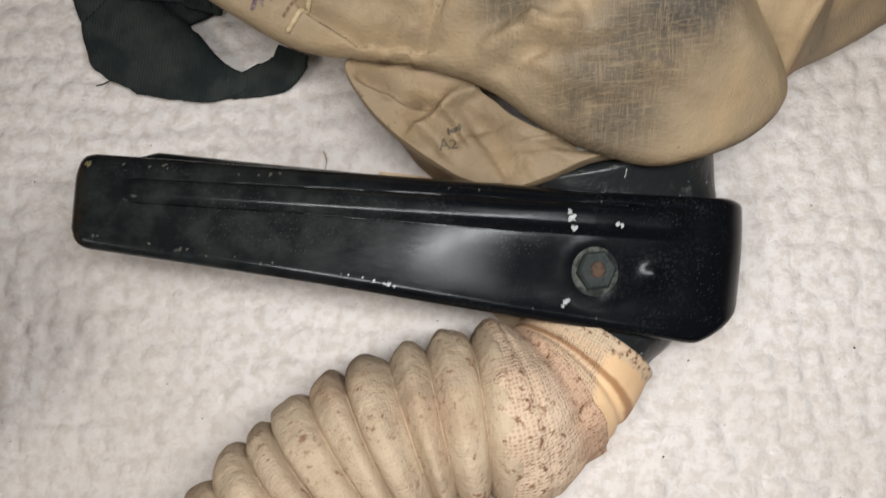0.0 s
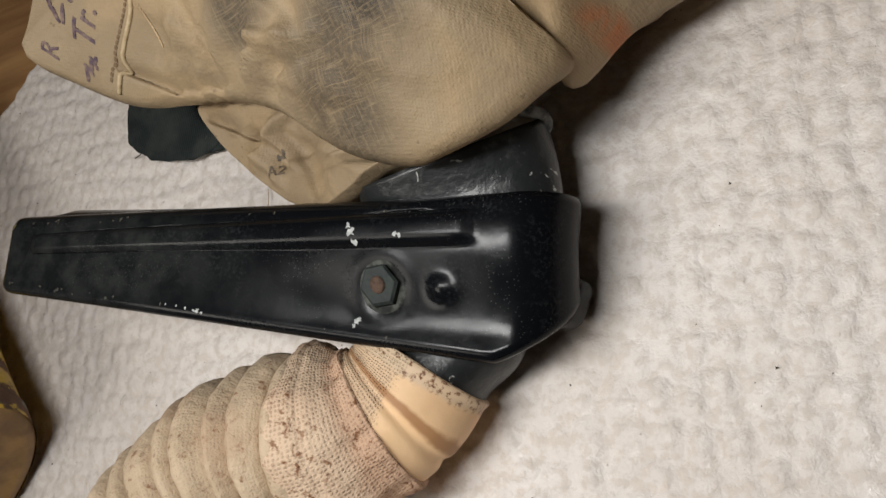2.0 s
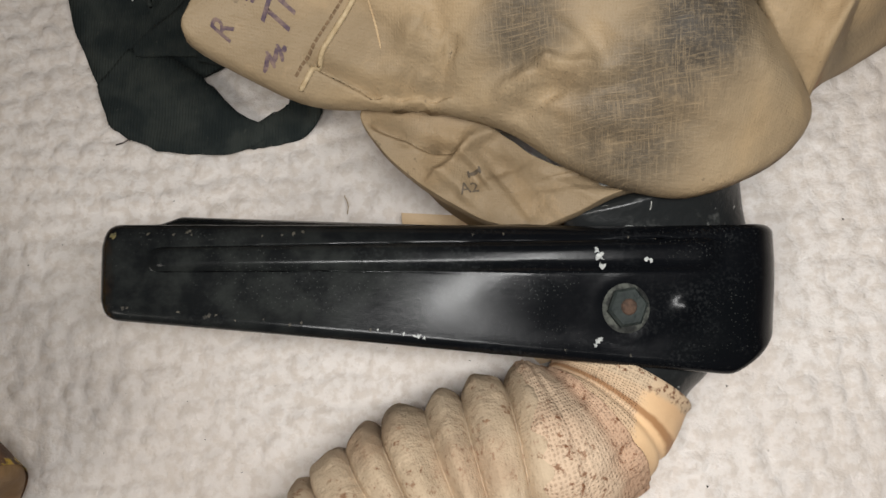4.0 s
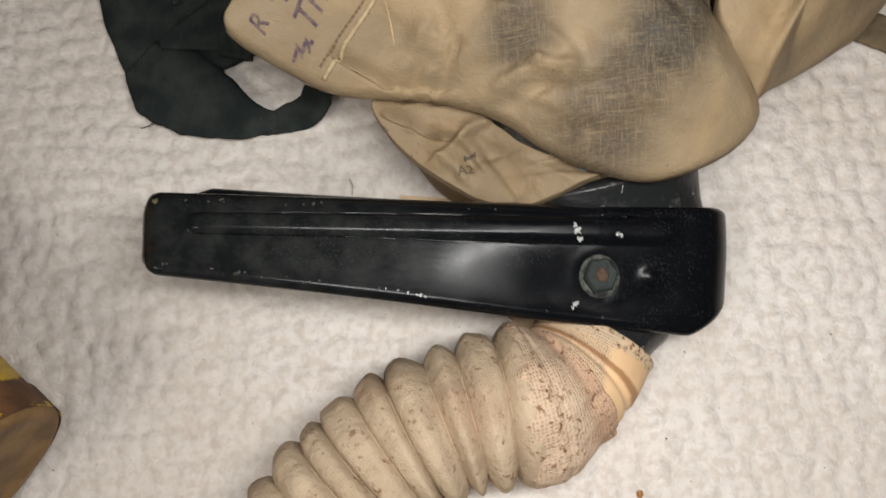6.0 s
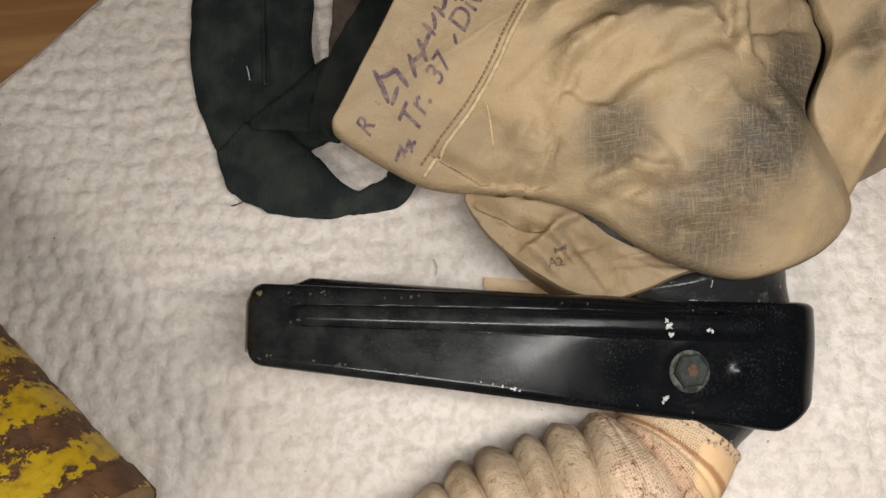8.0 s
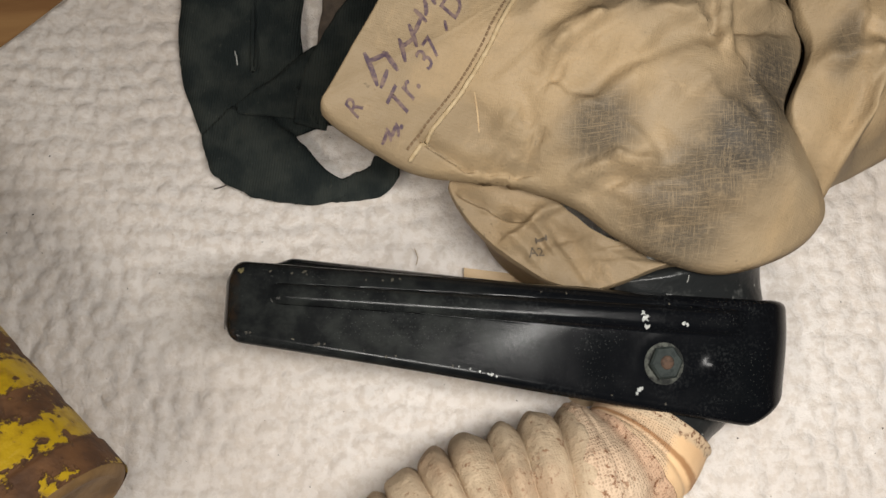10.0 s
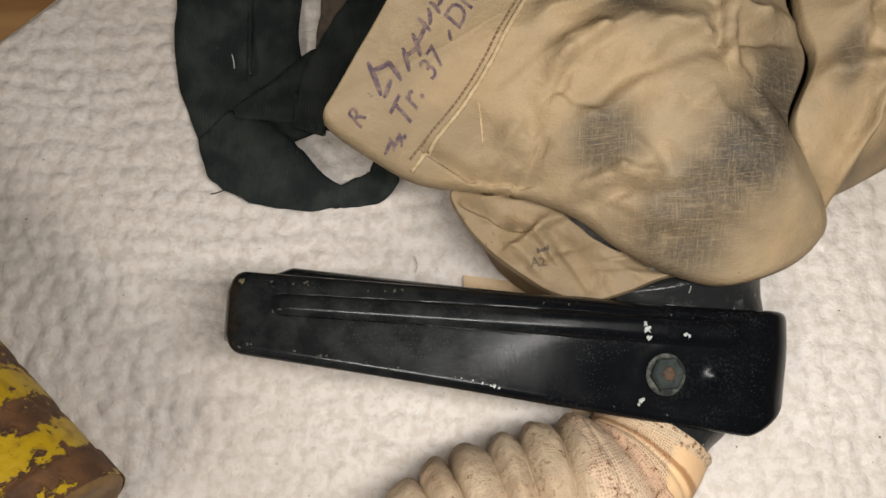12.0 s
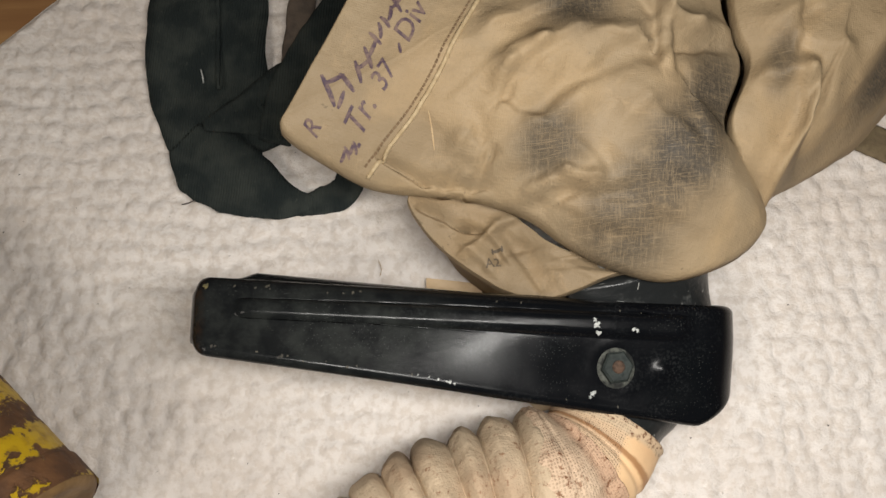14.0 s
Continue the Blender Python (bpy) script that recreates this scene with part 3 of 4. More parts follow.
def sag(s, v):
    """How far the wide end is dished below the straight slope, most along its lower side."""
    run = min(1.0, max(0.0, (s - 34.0) / 62.0))
    low = min(1.0, max(0.0, (9.0 - v) / 20.0))
    return run * run * (3 - 2 * run) * (0.6 + 4.5 * low * low * (3 - 2 * low))


verts, n_s, heading = [], 150, math.atan2(-11.3, 113.2)
total = 114.6 + 10.5 * radians(84) + 1.0
END_WALL = ((-3.0, -7.0), (-2.7, -4.6), (-2.2, -2.8), (-1.6, -1.6), (-1.4, -1.4), (-1.0, -0.9), (-0.5, -0.4), (0.2, -0.1), (0.8, 0.0), (1.5, 0.0))
stations = [a for a, _ in END_WALL] + list(np.linspace(2.2, total, n_s - 3))
sunk = [b for _, b in END_WALL] + [0.0] * (n_s - 3)
profile_n = 0
for s, sink in zip(stations, sunk):
    x, z, ang = guard_station(s)
    f = min(1.0, s / 113.0)
    corner = 2.6 - 2.6 * math.sqrt(1 - (1 - min(max(s + 1.65, 0.0), 2.6) / 2.6) ** 2)
    top = 8.2 + 0.036 * max(s, 0) + 0.1 * max(0.0, s - 116)
    low = -(7.7 + 6.3 * f)
    cut = min(1.0, max(0.0, (s - 114) / 17.0))
    low += 11.0 * cut ** 1.2
    deep = 7.5 - 3.5 * min(1.0, max(0.0, (s - 60) / 15)) - 2.2 * cut
    bend_r = 2.4 - 1.5 * min(1.0, max(0.0, (s - 100) / 18))
    prof = []
    splay = 3.0 * min(1.0, max(0.0, (s - 4.0) / 6.0)) * min(1.0, max(0.12, 1 - (s - 6) / 90))
    for v, d in ((top + splay, deep), (top + 0.85 * splay, deep * 0.85), (top + 0.15 * splay, bend_r + 0.3)):
        prof.append((v, -d))
    for a in np.linspace(0, 90, 6):
        prof.append((top - bend_r + bend_r * math.cos(radians(a)), -bend_r + bend_r * math.sin(radians(a))))
    inner = np.linspace(top - bend_r - 0.2, low + 1.1, 46)
    for v in inner:
        h = 0.0
        rib_at = 1.9 + 5.3 * f
        ends = min(1.0, max(0.0, (s - 6.5) / 2.0)) * min(1.0, max(0.0, (111.5 - s) / 3.5))
        off = min(1.0, max(0.0, abs(v - rib_at) / (1.9 + 1.1 * f) - 0.42) / 0.58)
        h += 1.2 * ends * (0.5 + 0.5 * math.cos(math.pi * off))
        r_nut = math.hypot(s - 93.5, v + 3.4)
        h += 0.14 * math.exp(-((r_nut - 5.6) / 1.3) ** 2)
        h += 1.05 * math.exp(-(math.hypot(s - 104.8, v + 3.1) / 1.9) ** 2)
        prof.append((v, h))
    for a in np.linspace(90, 180, 6):
        prof.append((low + 0.9 + 0.9 * math.cos(radians(a)), -0.9 + 0.9 * math.sin(radians(a))))
    for v, d in ((low + 0.15, 1.2), (low + 0.6, 2.2), (low + 1.2, 3.2)):
        prof.append((v, -d))
    profile_n = len(prof)
    for v, h in prof:
        v = (top + low) / 2 + (v - (top + low) / 2) * (1 - 2 * corner / (top - low))
        h = max(h * min(1.0, max(0.35, (s + 2.4) / 3.0)) + sink, -8.5) if h < 0 else h + sink
        lx, lz, ly = x + h * math.sin(ang) + 0.09 * (top - v) * max(0.0, 1 - s / 60), z + h * math.cos(ang) - sag(s, v), v
        verts.append((GUARD_LEFT[0] + lx * math.cos(heading) - ly * math.sin(heading), GUARD_LEFT[1] + lx * math.sin(heading) + ly * math.cos(heading), GUARD_LEFT[2] + lz))
guard = mesh_object("valve_guard", verts, grid_faces(len(stations), profile_n), ENAMEL, mask, "pressed black enamelled metal guard with a raised rib and chipped edges")
shell = guard.modifiers.new("thickness", "SOLIDIFY")
shell.thickness, shell.offset = 0.9 * MM, 1.0


def on_guard(s, v, h=0.0):
    x, z, ang = guard_station(s)
    lx, lz = x + h * math.sin(ang), z + h * math.cos(ang) - sag(s, v)
    return np.array((GUARD_LEFT[0] + lx * math.cos(heading) - v * math.sin(heading), GUARD_LEFT[1] + lx * math.sin(heading) + v * math.cos(heading), GUARD_LEFT[2] + lz))


def disc(name, s, v, rings, sides, material, parent, label="", twist=0.0):
    """A turned or hexagonal piece on the guard's face: rings of (radius, height)."""
    out = []
    for r, h in rings:
        for k in range(sides):
            a = 2 * math.pi * k / sides + twist
            out.append(tuple(on_guard(s + r * math.cos(a), v + r * math.sin(a), h)))
    faces = grid_faces(len(rings), sides, True) + [tuple(range((len(rings) - 1) * sides, len(rings) * sides))]
    return mesh_object(name, out, faces, material, parent, label, smooth=sides > 8)


disc("washer_crust", 93.5, -3.4, ((4.7, 0.8), (4.35, 1.25), (3.4, 1.2)), 40, VERDIGRIS, guard, "grey-green corroded ring round the nut")
nut = disc("hex_nut", 93.5, -3.4, ((3.8, 0.9), (3.85, 2.4), (3.35, 2.9), (1.6, 2.9)), 6, NUT, guard, "tarnished hexagonal steel nut", 0.2)
disc("bolt_end", 93.5, -3.4, ((1.5, 2.7), (1.45, 3.2), (1.1, 3.4)), 20, RUST, guard, "rusty bolt end")

tab = spline([(113, -3.5), (115, -6.0), (118, -6.9), (120.6, -5.6), (121.9, -2.2), (121.6, 2.0), (113, 2.0)], 60, True)
rings = []
for scale, z in ((0.90, 3.6), (0.97, 4.2), (1.0, 5.4), (1.0, 8.6), (0.97, 9.4), (0.90, 9.8)):
    for lx, v in tab:
        lx, v = 117.5 + (lx - 117.5) * scale, -2 + (v + 2) * scale
        rings.append((GUARD_LEFT[0] + lx * math.cos(heading) - v * math.sin(heading), GUARD_LEFT[1] + lx * math.sin(heading) + v * math.cos(heading), z))
mesh_object("end_tab", rings, grid_faces(6, 60, True) + [tuple(range(60))[::-1], tuple(range(300, 360))], ENAMEL, guard, "rounded black tab under the bent end")

# black tube between facepiece, guard and hose
loft = spline([(54.6, 77.6, 20.5, 0.92, 0.24, -0.15, 19.0, 9.0), (55.4, 71, 17.2, 0.96, 0.14, -0.2, 18.8, 8.0), (56.3, 63, 13.8, 1, 0, -0.06, 17.2, 8.6), (53.5, 53, 10.5, 0.98, -0.15, 0, 14.0, 8.4), (51, 46, 10.2, 0.93, -0.36, 0, 13.8, 9.2), (46, 40.5, 11.2, 0.93, -0.36, 0, 13.0, 10.2), (44, 36, 12, 0.93, -0.36, 0, 12.4, 10.8)], 50)
verts, way = [], np.gradient(loft[:, :3], axis=0)
for i, (x, y, z, sx, sy, sz, wide, high) in enumerate(loft):
    side = np.array((sx, sy, sz)) / np.linalg.norm((sx, sy, sz))
    up = np.cross(side, way[i])
    up /= np.linalg.norm(up)
    for t in np.linspace(0, 2 * np.pi, 64, endpoint=False):
        verts.append(tuple(np.array((x, y, z)) + side * wide * math.copysign(abs(math.cos(t)) ** 0.95, math.cos(t)) + up * high * math.copysign(abs(math.sin(t)) ** 0.95, math.sin(t))))
mesh_object("angle_tube", [(x, y, max(z, 0.6)) for x, y, z in verts], grid_faces(50, 64, True) + [tuple(range(64))[::-1]], TUBE, mask, "oxidised black angle tube with white bloom")
rim_side, rim_up = np.array((0.92, 0.24, -0.15)) / 0.9625, np.array((0.11, 0.20, 0.97))
rim = [tuple(np.array((54.6, 77.2, 20.5)) + rim_side * 19.0 * math.cos(t) + rim_up * 8.9 * math.sin(t)) for t in np.linspace(0, 2 * math.pi, 97)]
tube("tube_rim", rim, np.full(97, 1.2), RIM, bpy.data.objects["angle_tube"], "rolled rim crusted white", sides=12, caps=False)
# ribbed hose
axis = spline([(45.8, 40.8, 12.2), (42.2, 35, 13.0), (37.2, 30.4, 14.8), (29.8, 27.2, 16.7), (20.2, 25.8, 17.6), (10, 23.4, 17.8), (-1, 18.5, 17.8), (-11.5, 10.4, 17.8), (-19.5, 2, 17.8), (-26, -10, 17.8), (-30, -24, 17.8), (-31, -60, 17.8)], 900)
dist = np.concatenate([[0], np.cumsum(np.linalg.norm(np.diff(axis, axis=0), axis=1))])
start = int(np.searchsorted(dist, 24))
ribs = axis[start:]
along = dist[start:] - dist[start]
wobble = 0.35 * np.sin(along * 0.31) + 0.25 * np.sin(along * 0.83 + 1)
pitch_way = along + 0.55 * np.sin(along * 0.47) + 0.3 * np.sin(along * 1.1 + 2)
rib_r = 13.6 + (3.7 + wobble) * np.abs(np.sin(np.pi * (pitch_way + 1.0) / 6.5)) ** 0.55 + 0.12 * np.sin(np.pi * (pitch_way + 1.0) / 3.25)
hose = tube("hose", ribs, rib_r, HOSE_KNIT, mask, "corrugated hose covered in dirty tan stockinette", sides=128, crumple=0.6)
cut = int(np.searchsorted(dist, 12.5))
sleeve = axis[cut:start + 20]
u = np.linspace(0, 1, len(sleeve))
swell = np.clip((u - 0.14) / 0.56, 0, 1)
sleeve_r = 15.2 - 0.3 * np.exp(-((u - 0.18) / 0.1) ** 2) + 2.9 * swell * swell * (3 - 2 * swell) - 1.6 * np.clip((u - 0.84) / 0.16, 0, 1) ** 2 - 0.35 * np.exp(-((u - 0.60) / 0.045) ** 2)
tube("sleeve", sleeve, sleeve_r, SLEEVE_KNIT, hose, "rust-flecked knitted sleeve end", sides=128, flat=0.90 + 0.10 * u, crumple=1.1)
cuff = axis[:cut + 14]
u = np.linspace(0, 1, len(cuff))
tube("cuff", cuff, 14.0 + 0.3 * u + 0.5 * np.exp(-((u - 0.05) / 0.08) ** 2) - 0.7 * np.exp(-((u - 0.66) / 0.05) ** 2), RUBBER, hose, "pale peach rubber cuff with rust stains", sides=96, flat=0.82 + 0.09 * u)


# head straps of dark elastic
def ribbon(name, path, widths, material, parent, label="", thick=1.3, across=10, count=60, seed=0):
    p = spline(path, count)
    w = np.interp(np.linspace(0, 1, count), np.linspace(0, 1, len(widths)), widths)
    way = np.gradient(p, axis=0)[:, :2]
    way /= np.linalg.norm(way, axis=1)[:, None]
    nrm = np.stack([-way[:, 1], way[:, 0]], 1)
    out = []
    for i in range(count):
        ring = []
        for k in range(across + 1):
            t = k / across - 0.5
            rough = 0.5 * (value_noise(np.array(i * 0.31), np.array(k // across * 3.0), seed + 5) - 0.5) * (k in (0, across))
            q = p[i, :2] + nrm[i] * (t * w[i] + float(rough))
            lift = 1.7 * (float(value_noise(np.array(q[0] / 11), np.array(q[1] / 11), seed)) - 0.5)
            ring.append((q[0], q[1], p[i, 2] + lift))
        out += [(x, y, z + thick * (0.5 if 0 < k < across else 0.2)) for k, (x, y, z) in enumerate(ring)]
        out += [(x, y, z - thick * (0.5 if 0 < k < across else 0.2)) for k, (x, y, z) in reversed(list(enumerate(ring)))]
    n = 2 * (across + 1)
    faces = grid_faces(count, n, True) + [tuple(range(n))[::-1], tuple(range((count - 1) * n, count * n))]
    return mesh_object(name, out, faces, material, parent, label)


strap = ribbon("head_strap", [(-60, 215, 1.8), (-61, 175, 1.8), (-61, 150, 1.9), (-57, 132, 1.8), (-52, 118, 1.8)], (36, 36, 36, 35, 30), ELASTIC, mask, "dark green-black ribbed elastic head strap lying in a loop", seed=2)
ribbon("strap_fold", [(-66, 125, 3.2), (-57, 116.5, 3.4), (-47, 110, 3.2), (-38, 105.5, 2.6), (-29, 104.5, 2.0)], (12, 23, 21, 13.5, 4), ELASTIC, strap, seed=3)
ribbon("strap_fold", [(-60, 128, 4.2), (-50, 130.5, 4.8), (-40, 133, 5.2), (-28, 136, 5.5), (-12, 140, 6)], (3, 13, 25, 26, 26), ELASTIC, strap, seed=4)
ribbon("strap_fold", [(-36, 102.6, 2.0), (-28, 104.6, 2.2), (-20.5, 107.2, 2.4), (-18, 112, 2.6)], (3, 7, 9, 8), ELASTIC, strap, seed=5)

ribbon("strap_fold", [(-39, 121, 7), (-36, 134, 8), (-30, 146, 9), (-22, 158, 10), (-12, 174, 11)], (9, 11, 12, 13, 14), ELASTIC, strap, seed=6)
ribbon("strap_seam", [(-44, 133, 8.2), (-40, 127, 8.0), (-37, 121.5, 7.6)], (1.2, 1.4, 1.0), ELASTIC, strap, seed=8)
ribbon("strap_seam", [(-58, 172, 3.6), (-57, 150, 3.8), (-56.5, 140, 3.6)], (0.9, 1.1, 0.8), ELASTIC, strap, seed=12)

# ---- canister ----
can = tagged(new("canister"), "oval yellow filter canister with flaking rusty paint, lying on towel", "canister")


def can_rings(rings, material, name, label="", close=False):
    """Rings of (distance along the can, swell) round an oval section."""
    out, sides = [], 96
    for a, swell in rings:
        for k in range(sides):
            t = 2 * math.pi * k / sides
            c, s = math.cos(t), math.sin(t)
            b = -76 + (46.9 + swell) * math.copysign(abs(c) ** 0.85, c)
            z = 24.5 + (24.5 + swell) * math.copysign(abs(s) ** 0.85, s)
            out.append((-0.7071 * a + 0.7071 * b, 0.7071 * a + 0.7071 * b, max(z, 0.3)))
    faces = grid_faces(len(rings), sides, True)
    if close:
        faces += [tuple(range((len(rings) - 1) * sides, len(rings) * sides))]
    return mesh_object(name, out, faces, material, can, label)


body_rings = []
for a in np.arange(76.5, 222, 0.6):
    groove = sum(math.exp(-((a - g) / 1.6) ** 2) for g in range(98, 220, 16))
    lip = 0.6 if a < 84.5 else 0.0
    body_rings.append((a, -1.6 + lip - 0.3 * groove))
can_rings(body_rings, CAN, "body", "flaking yellow painted tin with rusty grooves")
can_rings([(77.4, -1.1), (76.6, -1.5), (75.9, -2.3), (75.5, -3.4), (75.6, -4.4), (76.2, -5.2), (76.4, -8), (76.4, -23)], CAN_BASE, "base", "rust-brown tin base with a rounded rim", True)

# ---- card ----
mesh_object("card", [(2, 82, 0.6), (2, 77, 0.5), (30, 45, 0.5), (36, 46, 0.6), (30, 76, 0.7), (22, 79, 0.7)], [(0, 1, 2, 3, 4, 5)], PAPER, None, smooth=False)
tagged(bpy.data.objects["card"], "small tan paper card under the black guard", "card")
thick = bpy.data.objects["card"].modifiers.new("thickness", "SOLIDIFY")
thick.thickness, thick.offset = 0.5 * MM, 1.0


# ---- marks on the mask ----
from mathutils.bvhtree import BVHTree


def skin(ob):
    return BVHTree.FromPolygons([v.co.copy() for v in ob.data.vertices], [tuple(p.vertices) for p in ob.data.polygons])


def top_at(tree, x, y, lift=0.2):
    hit = tree.ray_cast(Vector((x * MM, y * MM, 0.2)), Vector((0, 0, -1)))[0]
    return (hit.z / MM if hit else 30.0) + lift


def bar(tree, x, y, long, wide, turn, bend=0.0):
    """A short stroke of ink laid on the cloth: its corners, as rows of vertices."""
    c, s = math.cos(radians(turn)), math.sin(radians(turn))
    out = []
    for i in range(9):
        t = i / 8 - 0.5
        for k in (-0.5, 0.0, 0.5):
            thin = 1.0 - 0.5 * abs(2 * t) ** 3
            px, py = t * long, k * 0.72 * wide * thin + bend * (t * t - 0.1)
            qx, qy = x + px * c - py * s, y + px * s + py * c
            out.append((qx, qy, top_at(tree, qx, qy)))
    return out


def strokes(name, tree, rows, material, parent, label=""):
    for r in rows:
        mesh_object(name, bar(tree, *r), grid_faces(9, 3), material, parent, label)


def lettering(name, tree, words, x, y, size, turn, material, parent, label="", shear=0.15):
    font = bpy.data.curves.new(name, "FONT")
    font.body, font.size, font.shear, font.offset = words, size, shear, 0.008 * size
    font.resolution_u = 3
    ob = bpy.data.objects.new(name, font)
    scene.collection.objects.link(ob)
    me = ob.evaluated_get(bpy.context.evaluated_depsgraph_get()).to_mesh()
    bm = bmesh.new()
    bm.from_mesh(me)
    bmesh.ops.triangulate(bm, faces=bm.faces[:])
    for _ in range(3):
        bmesh.ops.subdivide_edges(bm, edges=[e for e in bm.edges if e.calc_length() > 0.22 * size], cuts=1)
        bmesh.ops.triangulate(bm, faces=bm.faces[:])
    c, s = math.cos(radians(turn)), math.sin(radians(turn))
    verts = []
    for v in bm.verts:
        qx, qy = x + v.co.x * c - v.co.y * s, y + v.co.x * s + v.co.y * c
        verts.append((qx, qy, top_at(tree, qx, qy)))
    bm.verts.index_update()
    faces = [tuple(v.index for v in f.verts) for f in bm.faces]
    bm.free()
    ob.to_mesh_clear()
    bpy.data.objects.remove(ob)
    return mesh_object(name, verts, faces, material, parent, label)


cloth = skin(facepiece)
for words, x, y, size in (("R", -19.6, 100.0, 4.6), ("Tr.", -10.2, 100.4, 6.4), ("37", -4.6, 109.4, 5.6), ("Div", 1.0, 119.2, 6.2)):
    lettering("ink_writing", cloth, words, x, y, size, 58, INK, facepiece, "handwriting in violet ink")
strokes("ink_bar", cloth, ((-16.2, 109.0, 6.6, 1.5, 112, 0.5), (-14.7, 111.2, 4.6, 1.4, 25, 1.2), (-13.6, 107.2, 3.6, 1.2, 64, 0.4), (-12.2, 110.7, 4.6, 1.5, 128, 0.3),
                             (-9.8, 113.2, 5.0, 1.3, 104, 0.4), (-8.8, 114.8, 4.0, 1.2, 40, 0.4), (-7.6, 116.4, 5.2, 1.3, 108, 0.5), (-6.6, 118.6, 4.6, 1.2, 66, 0.3), (-6.0, 120.6, 3.6, 1.2, 135, 0.4),
                             (-4.9, 122.2, 3.4, 1.2, 95, 1.0), (-3.7, 124.0, 3.2, 1.2, 130, 1.0), (-2.6, 125.8, 3.4, 1.2, 80, 1.1), (-1.2, 127.8, 4.2, 1.2, 120, 0.3), (-1.0, 128.2, 4.0, 1.1, 50, 0.3),
                             (-0.8, 118.4, 2.4, 0.9, 100, 0.2)), INK, facepiece, "violet ink stroke")
strokes("ink_bar", cloth, ((-14.2, 97.3, 2.4, 1.0, 62, 0.8), (-13.2, 98.0, 2.4, 1.0, 110, 0.6), (-12.4, 98.4, 2.4, 1.0, 60, 0.8), (-11.4, 98.9, 2.4, 1.0, 100, 0.7), (-10.6, 99.4, 1.0, 1.0, 60, 0.0)), INK, facepiece, "violet ink stroke")
chin_cloth = skin(chin)
lettering("stamp", chin_cloth, "A2", 17.0, 76.9, 3.2, 8, STAMP, chin, "faded black stamped mark", 0.0)
strokes("stamp", chin_cloth, ((19.9, 81.2, 2.3, 0.9, 8), (18.8, 81.0, 1.3, 0.7, 98), (21.0, 81.4, 1.3, 0.7, 98)), STAMP, chin, "faded black stamped mark")

tube_skin = skin(bpy.data.objects["angle_tube"])
strokes("white_scrape", tube_skin, ((49.3, 67.8, 3.6, 0.6, 172, 0.2), (52.0, 67.5, 1.8, 0.8, 165, 0.2)), FLAKE, bpy.data.objects["angle_tube"], "white scrape on the tube")

# hem seam: a raised welt with a row of stitches beside it
line = spline([(-9.3, 93.9), (-5, 98.5), (5, 109.5), (17, 129.5), (36, 165)], 160)
welt = [(x, y, top_at(cloth, x, y, 0.15)) for x, y in line]
seam = tube("seam", welt, np.full(160, 0.5), WELT, facepiece, "raised sewn seam along the hem", sides=10)
verts, faces = [], []
for i in range(2, 156, 2):
    (x0, y0), (x1, y1) = line[i], line[i + 1]
    d = np.array((x1 - x0, y1 - y0))
    d /= np.linalg.norm(d)
    side = np.array((-d[1], d[0]))
    base = np.array((x0, y0)) + side * 1.5
    k = len(verts)
    for a, b in ((0, -0.22), (0, 0.22), (0.85, 0.22), (0.85, -0.22)):
        q = base + d * a + side * b
        verts.append((q[0], q[1], top_at(cloth, q[0], q[1], 0.2)))
    q = base + d * 0.42
    verts.append((q[0], q[1], top_at(cloth, q[0], q[1], 0.55)))
    faces += [(k, k + 4, k + 1), (k + 1, k + 4, k + 2), (k + 2, k + 4, k + 3), (k + 3, k + 4, k)]
mesh_object("stitching", verts, faces, STITCH, facepiece, "row of dark brown stitches")
strokes("scratch", cloth, ((5.4, 102.5, 6.5, 0.5, 98, 0.6),), FLAKE_TAN, facepiece, "pale scratch in the canvas")


# paint chips on the guard
def flake(s, v, size, seed):
    rnd = random.Random(seed)
    ring = []
    for k in range(11):
        a = 2 * math.pi * k / 11
        r = size * rnd.uniform(0.25, 1.05)
        ring.append(on_guard(s + r * math.cos(a) * 0.9, v + r * math.sin(a), 0.0))
    mid = on_guard(s, v, 0.0)
    return [tuple(mid)] + [tuple(p) for p in ring]


guard_top = bpy.context.evaluated_depsgraph_get()
guard_skin = BVHTree.FromObject(guard, guard_top)
for s, v, size, seed in ((88.4, 5.5, 1.2, 1), (88.9, 3.9, 0.8, 2), (87.8, 6.7, 0.8, 3), (97.3, 5.5, 0.75, 4), (98.0, 5.1, 0.5, 5), (88.4, -9.4, 0.9, 6), (87.9, -10.4, 0.8, 7), (55.2, -9.9, 0.7, 8), (56.3, -10.2, 0.45, 9),
                         (54.5, -9.9, 0.4, 10), (52.6, -9.6, 0.4, 11), (50.5, -9.2, 0.35, 12), (48.0, -9.1, 0.3, 13), (89.0, -9.2, 0.5, 14)):
    chip = [(x, y, top_at(guard_skin, x, y, 0.06)) for x, y, z in flake(s, v, size, seed)]
    mesh_object("paint_chip", chip, [(0, 1 + i, 1 + (i + 1) % 11) for i in range(11)], FLAKE, guard, "bare grey-white paint chip")

rnd = random.Random(17)
for k in range(26):
    s, upper = rnd.uniform(1.5, 34) if k < 18 else rnd.uniform(34, 100), k % 2
    v = 7.4 + 0.03 * s - rnd.uniform(0, 1.0) if upper else -(7.2 + 6.3 * s / 113) + rnd.uniform(0.2, 1.0)
    chip = [(x, y, top_at(guard_skin, x, y, 0.05)) for x, y, z in flake(s, v, rnd.uniform(0.25, 0.55), 60 + k)]
    mesh_object("paint_chip", chip, [(0, 1 + i, 1 + (i + 1) % 11) for i in range(11)], WORN, guard, "dull brown worn spot on the edge")

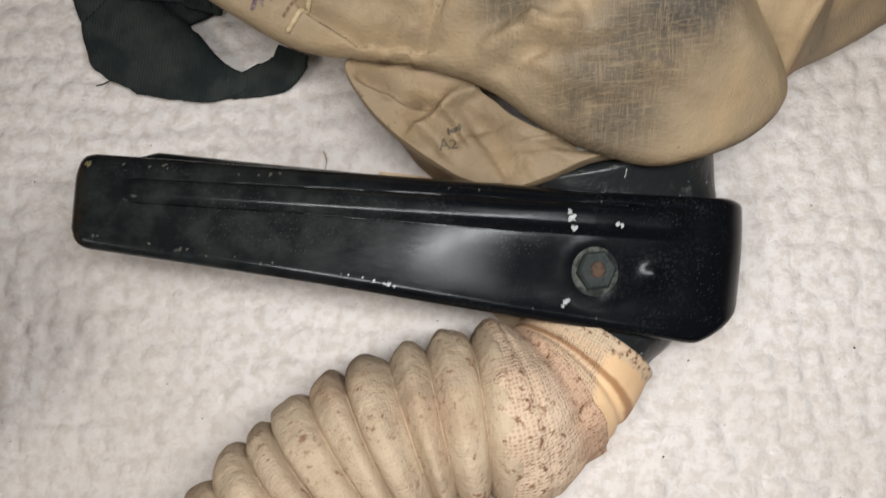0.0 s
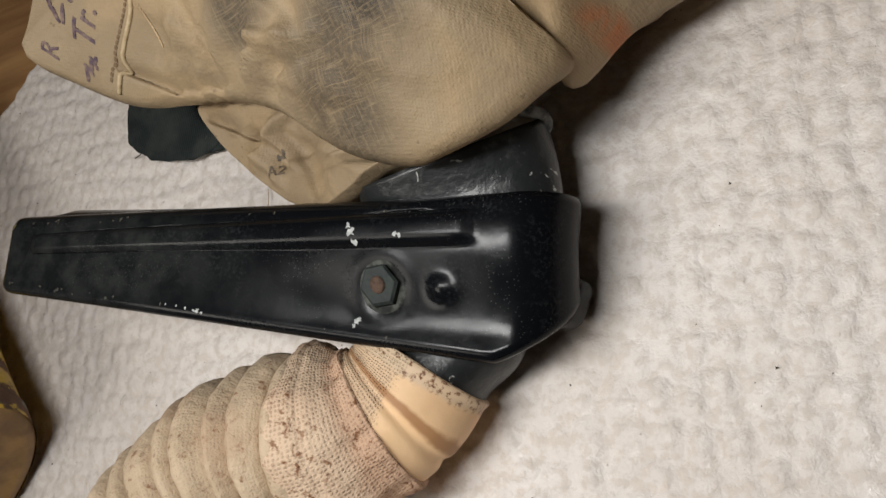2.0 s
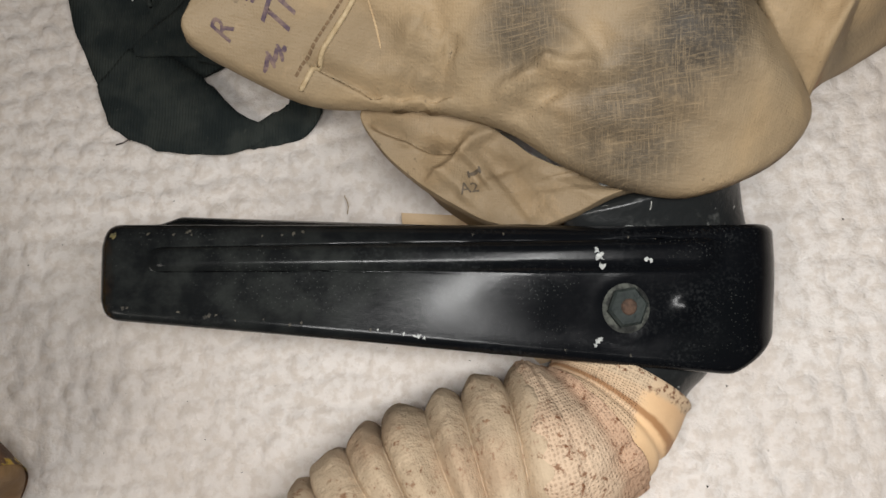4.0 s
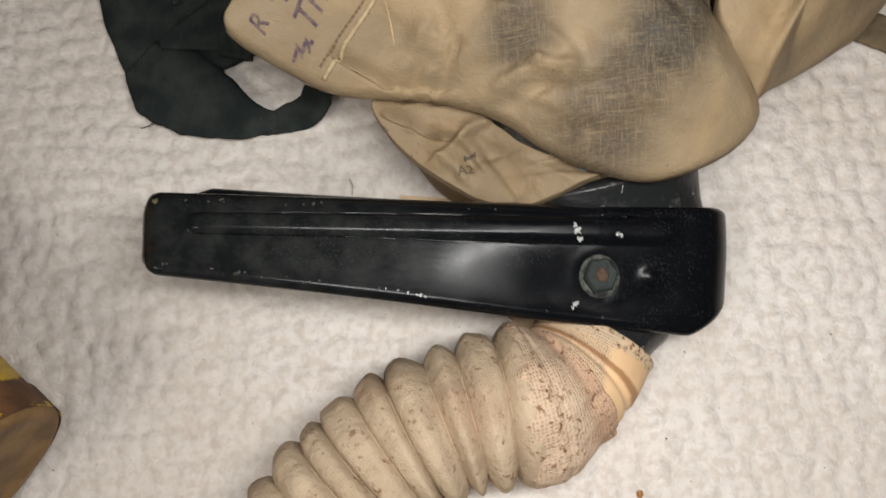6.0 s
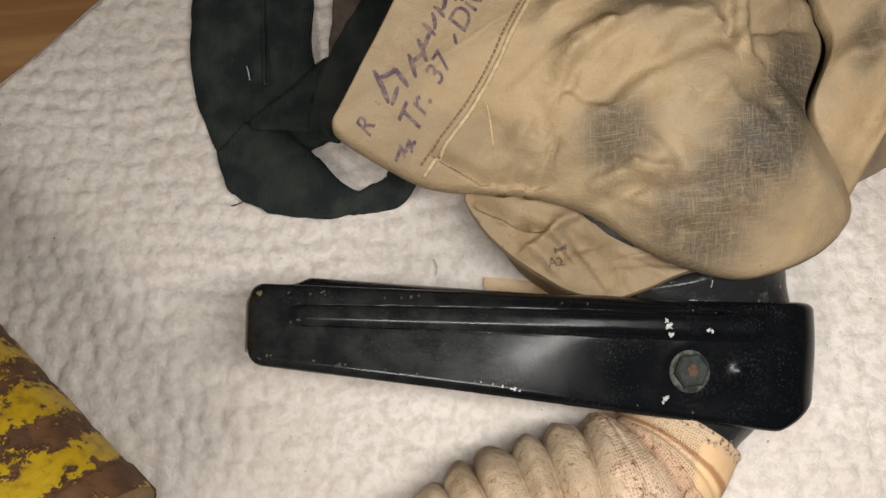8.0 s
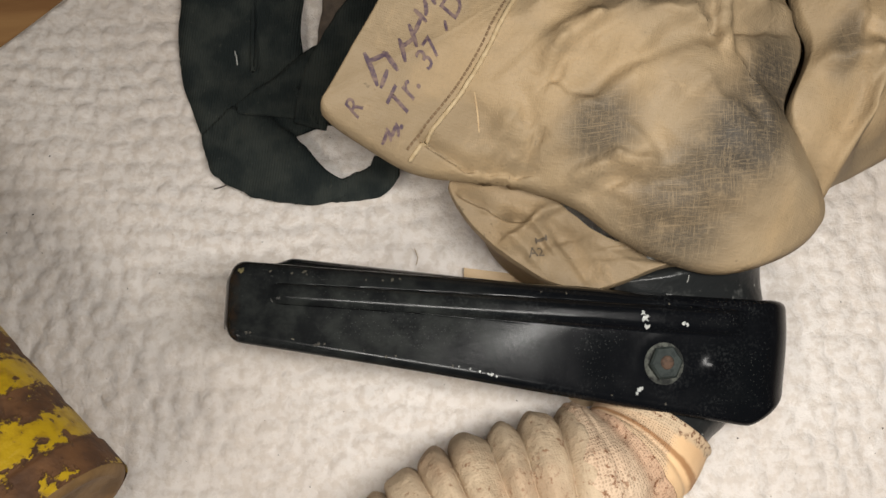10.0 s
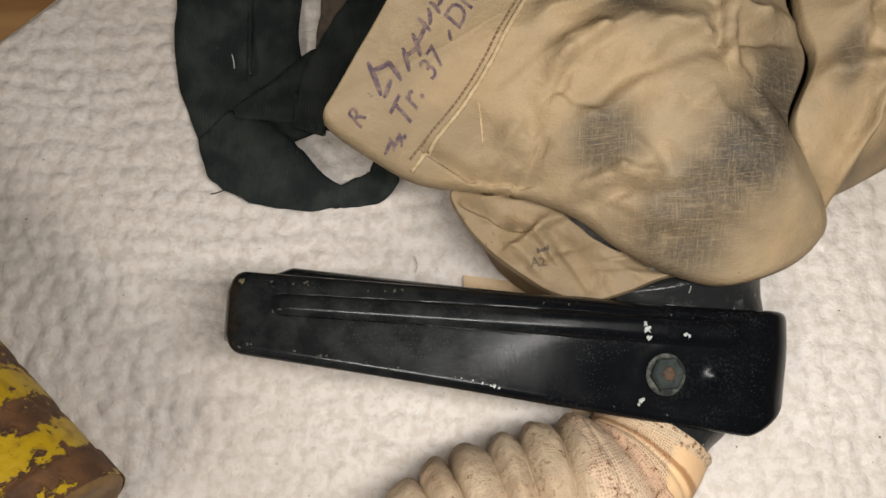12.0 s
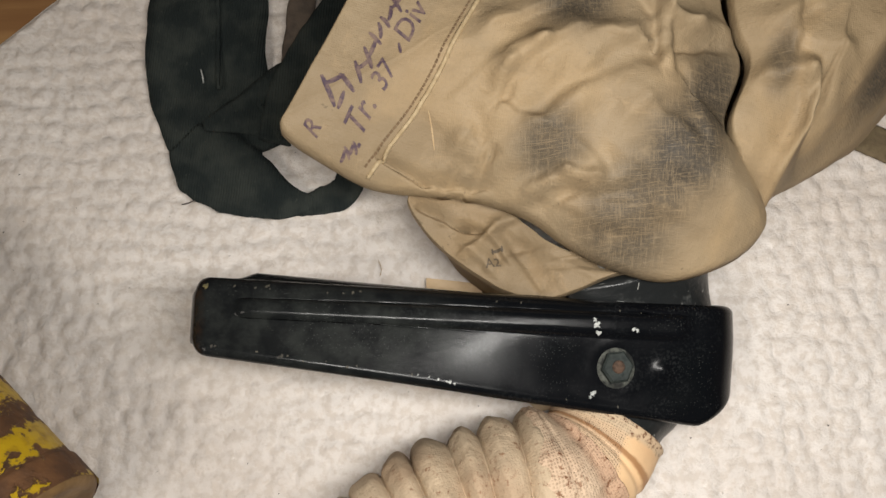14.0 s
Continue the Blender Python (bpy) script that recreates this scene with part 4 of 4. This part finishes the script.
# loose end of a brown strap under the hem, threads and crumbs
# first an olive-brown strip at the right, out from the side flap
ribbon("brown_strip", [(112, 124, 3), (128, 119, 1.6), (140, 112, 1.5), (165, 100, 1.5)], (10, 10, 10, 10), OLIVE, mask, "olive-brown strip lying on the towel", seed=9)
ribbon("brown_strip", [(-35, 145, 5), (-33, 158, 6), (-31, 175, 7), (-28, 200, 8)], (7, 8, 8, 8), LEATHER, mask, "grey-brown leather strap end under the hem", seed=7)
def hair(name, pts, r, label, material):
    ob = tube(name, spline(pts, 30), np.full(30, r), material, None, sides=6)
    return tagged(ob, label, "thread")


hair("loose_thread", [(-66, 105.8, 1.2), (-64.5, 106.0, 1.4), (-62.8, 106.6, 1.6), (-60.5, 108.2, 2.0)], 0.16, "short dark loose thread beside the strap", DARK_THREAD)
hair("loose_hair", [(-10.6, 83, 0.9), (-10.2, 85, 1.3), (-11, 87.5, 1.0)], 0.10, "fine brown hair lying on the towel", THREAD)
rnd = random.Random(5)
verts, faces = [], []
for _ in range(150):
    x, y, r = rnd.uniform(-140, 150), rnd.uniform(-20, 180), rnd.choice((0.12, 0.15, 0.2, 0.3))
    z = float(gz[int(y + 110), int(x + 230)]) + 0.15
    k = len(verts)
    verts += [(x + r, y, z), (x - r * 0.7, y + r * 0.8, z), (x - r * 0.6, y - r, z), (x, y, z + r)]
    faces += [(k, k + 1, k + 3), (k + 1, k + 2, k + 3), (k + 2, k, k + 3)]
crumbs = mesh_object("crumbs", verts, faces, DARK_THREAD, None, "", False)
tagged(crumbs, "scattered tiny dark crumbs of dirt on the towel", "crumbs", kind="stuff")

bm = bmesh.new()
bmesh.ops.create_icosphere(bm, subdivisions=2, radius=0.95 * MM)
for v in bm.verts:
    v.co = Vector((v.co.x * 0.8, v.co.y * 1.15, v.co.z * 0.6)) * (0.75 + 0.5 * random.Random(v.index).random()) + Vector((54.1 * MM, 4.8 * MM, 0.5 * MM))
me = bpy.data.meshes.new("rust_crumb")
bm.to_mesh(me)
bm.free()
me.materials.append(ORANGE)
tagged(new("rust_crumb", me), "small orange-brown crumb of rust on the towel", "crumb")

# lint on the strap, a smear of yellow on the guard's corner
tube("lint", spline([(-62.2, 147, 3.0), (-61.6, 145, 3.1), (-61.2, 142.6, 3.0)], 14), np.full(14, 0.22), FLAKE, strap, "pale bit of lint", sides=6)
chip = [(x, y, top_at(guard_skin, x, y, 0.05)) for x, y, z in flake(0.3, 6.4, 0.9, 33)]
mesh_object("paint_smear", chip, [(0, 1 + i, 1 + (i + 1) % 11) for i in range(11)], OCHRE, guard, "dull yellow smear on the corner")
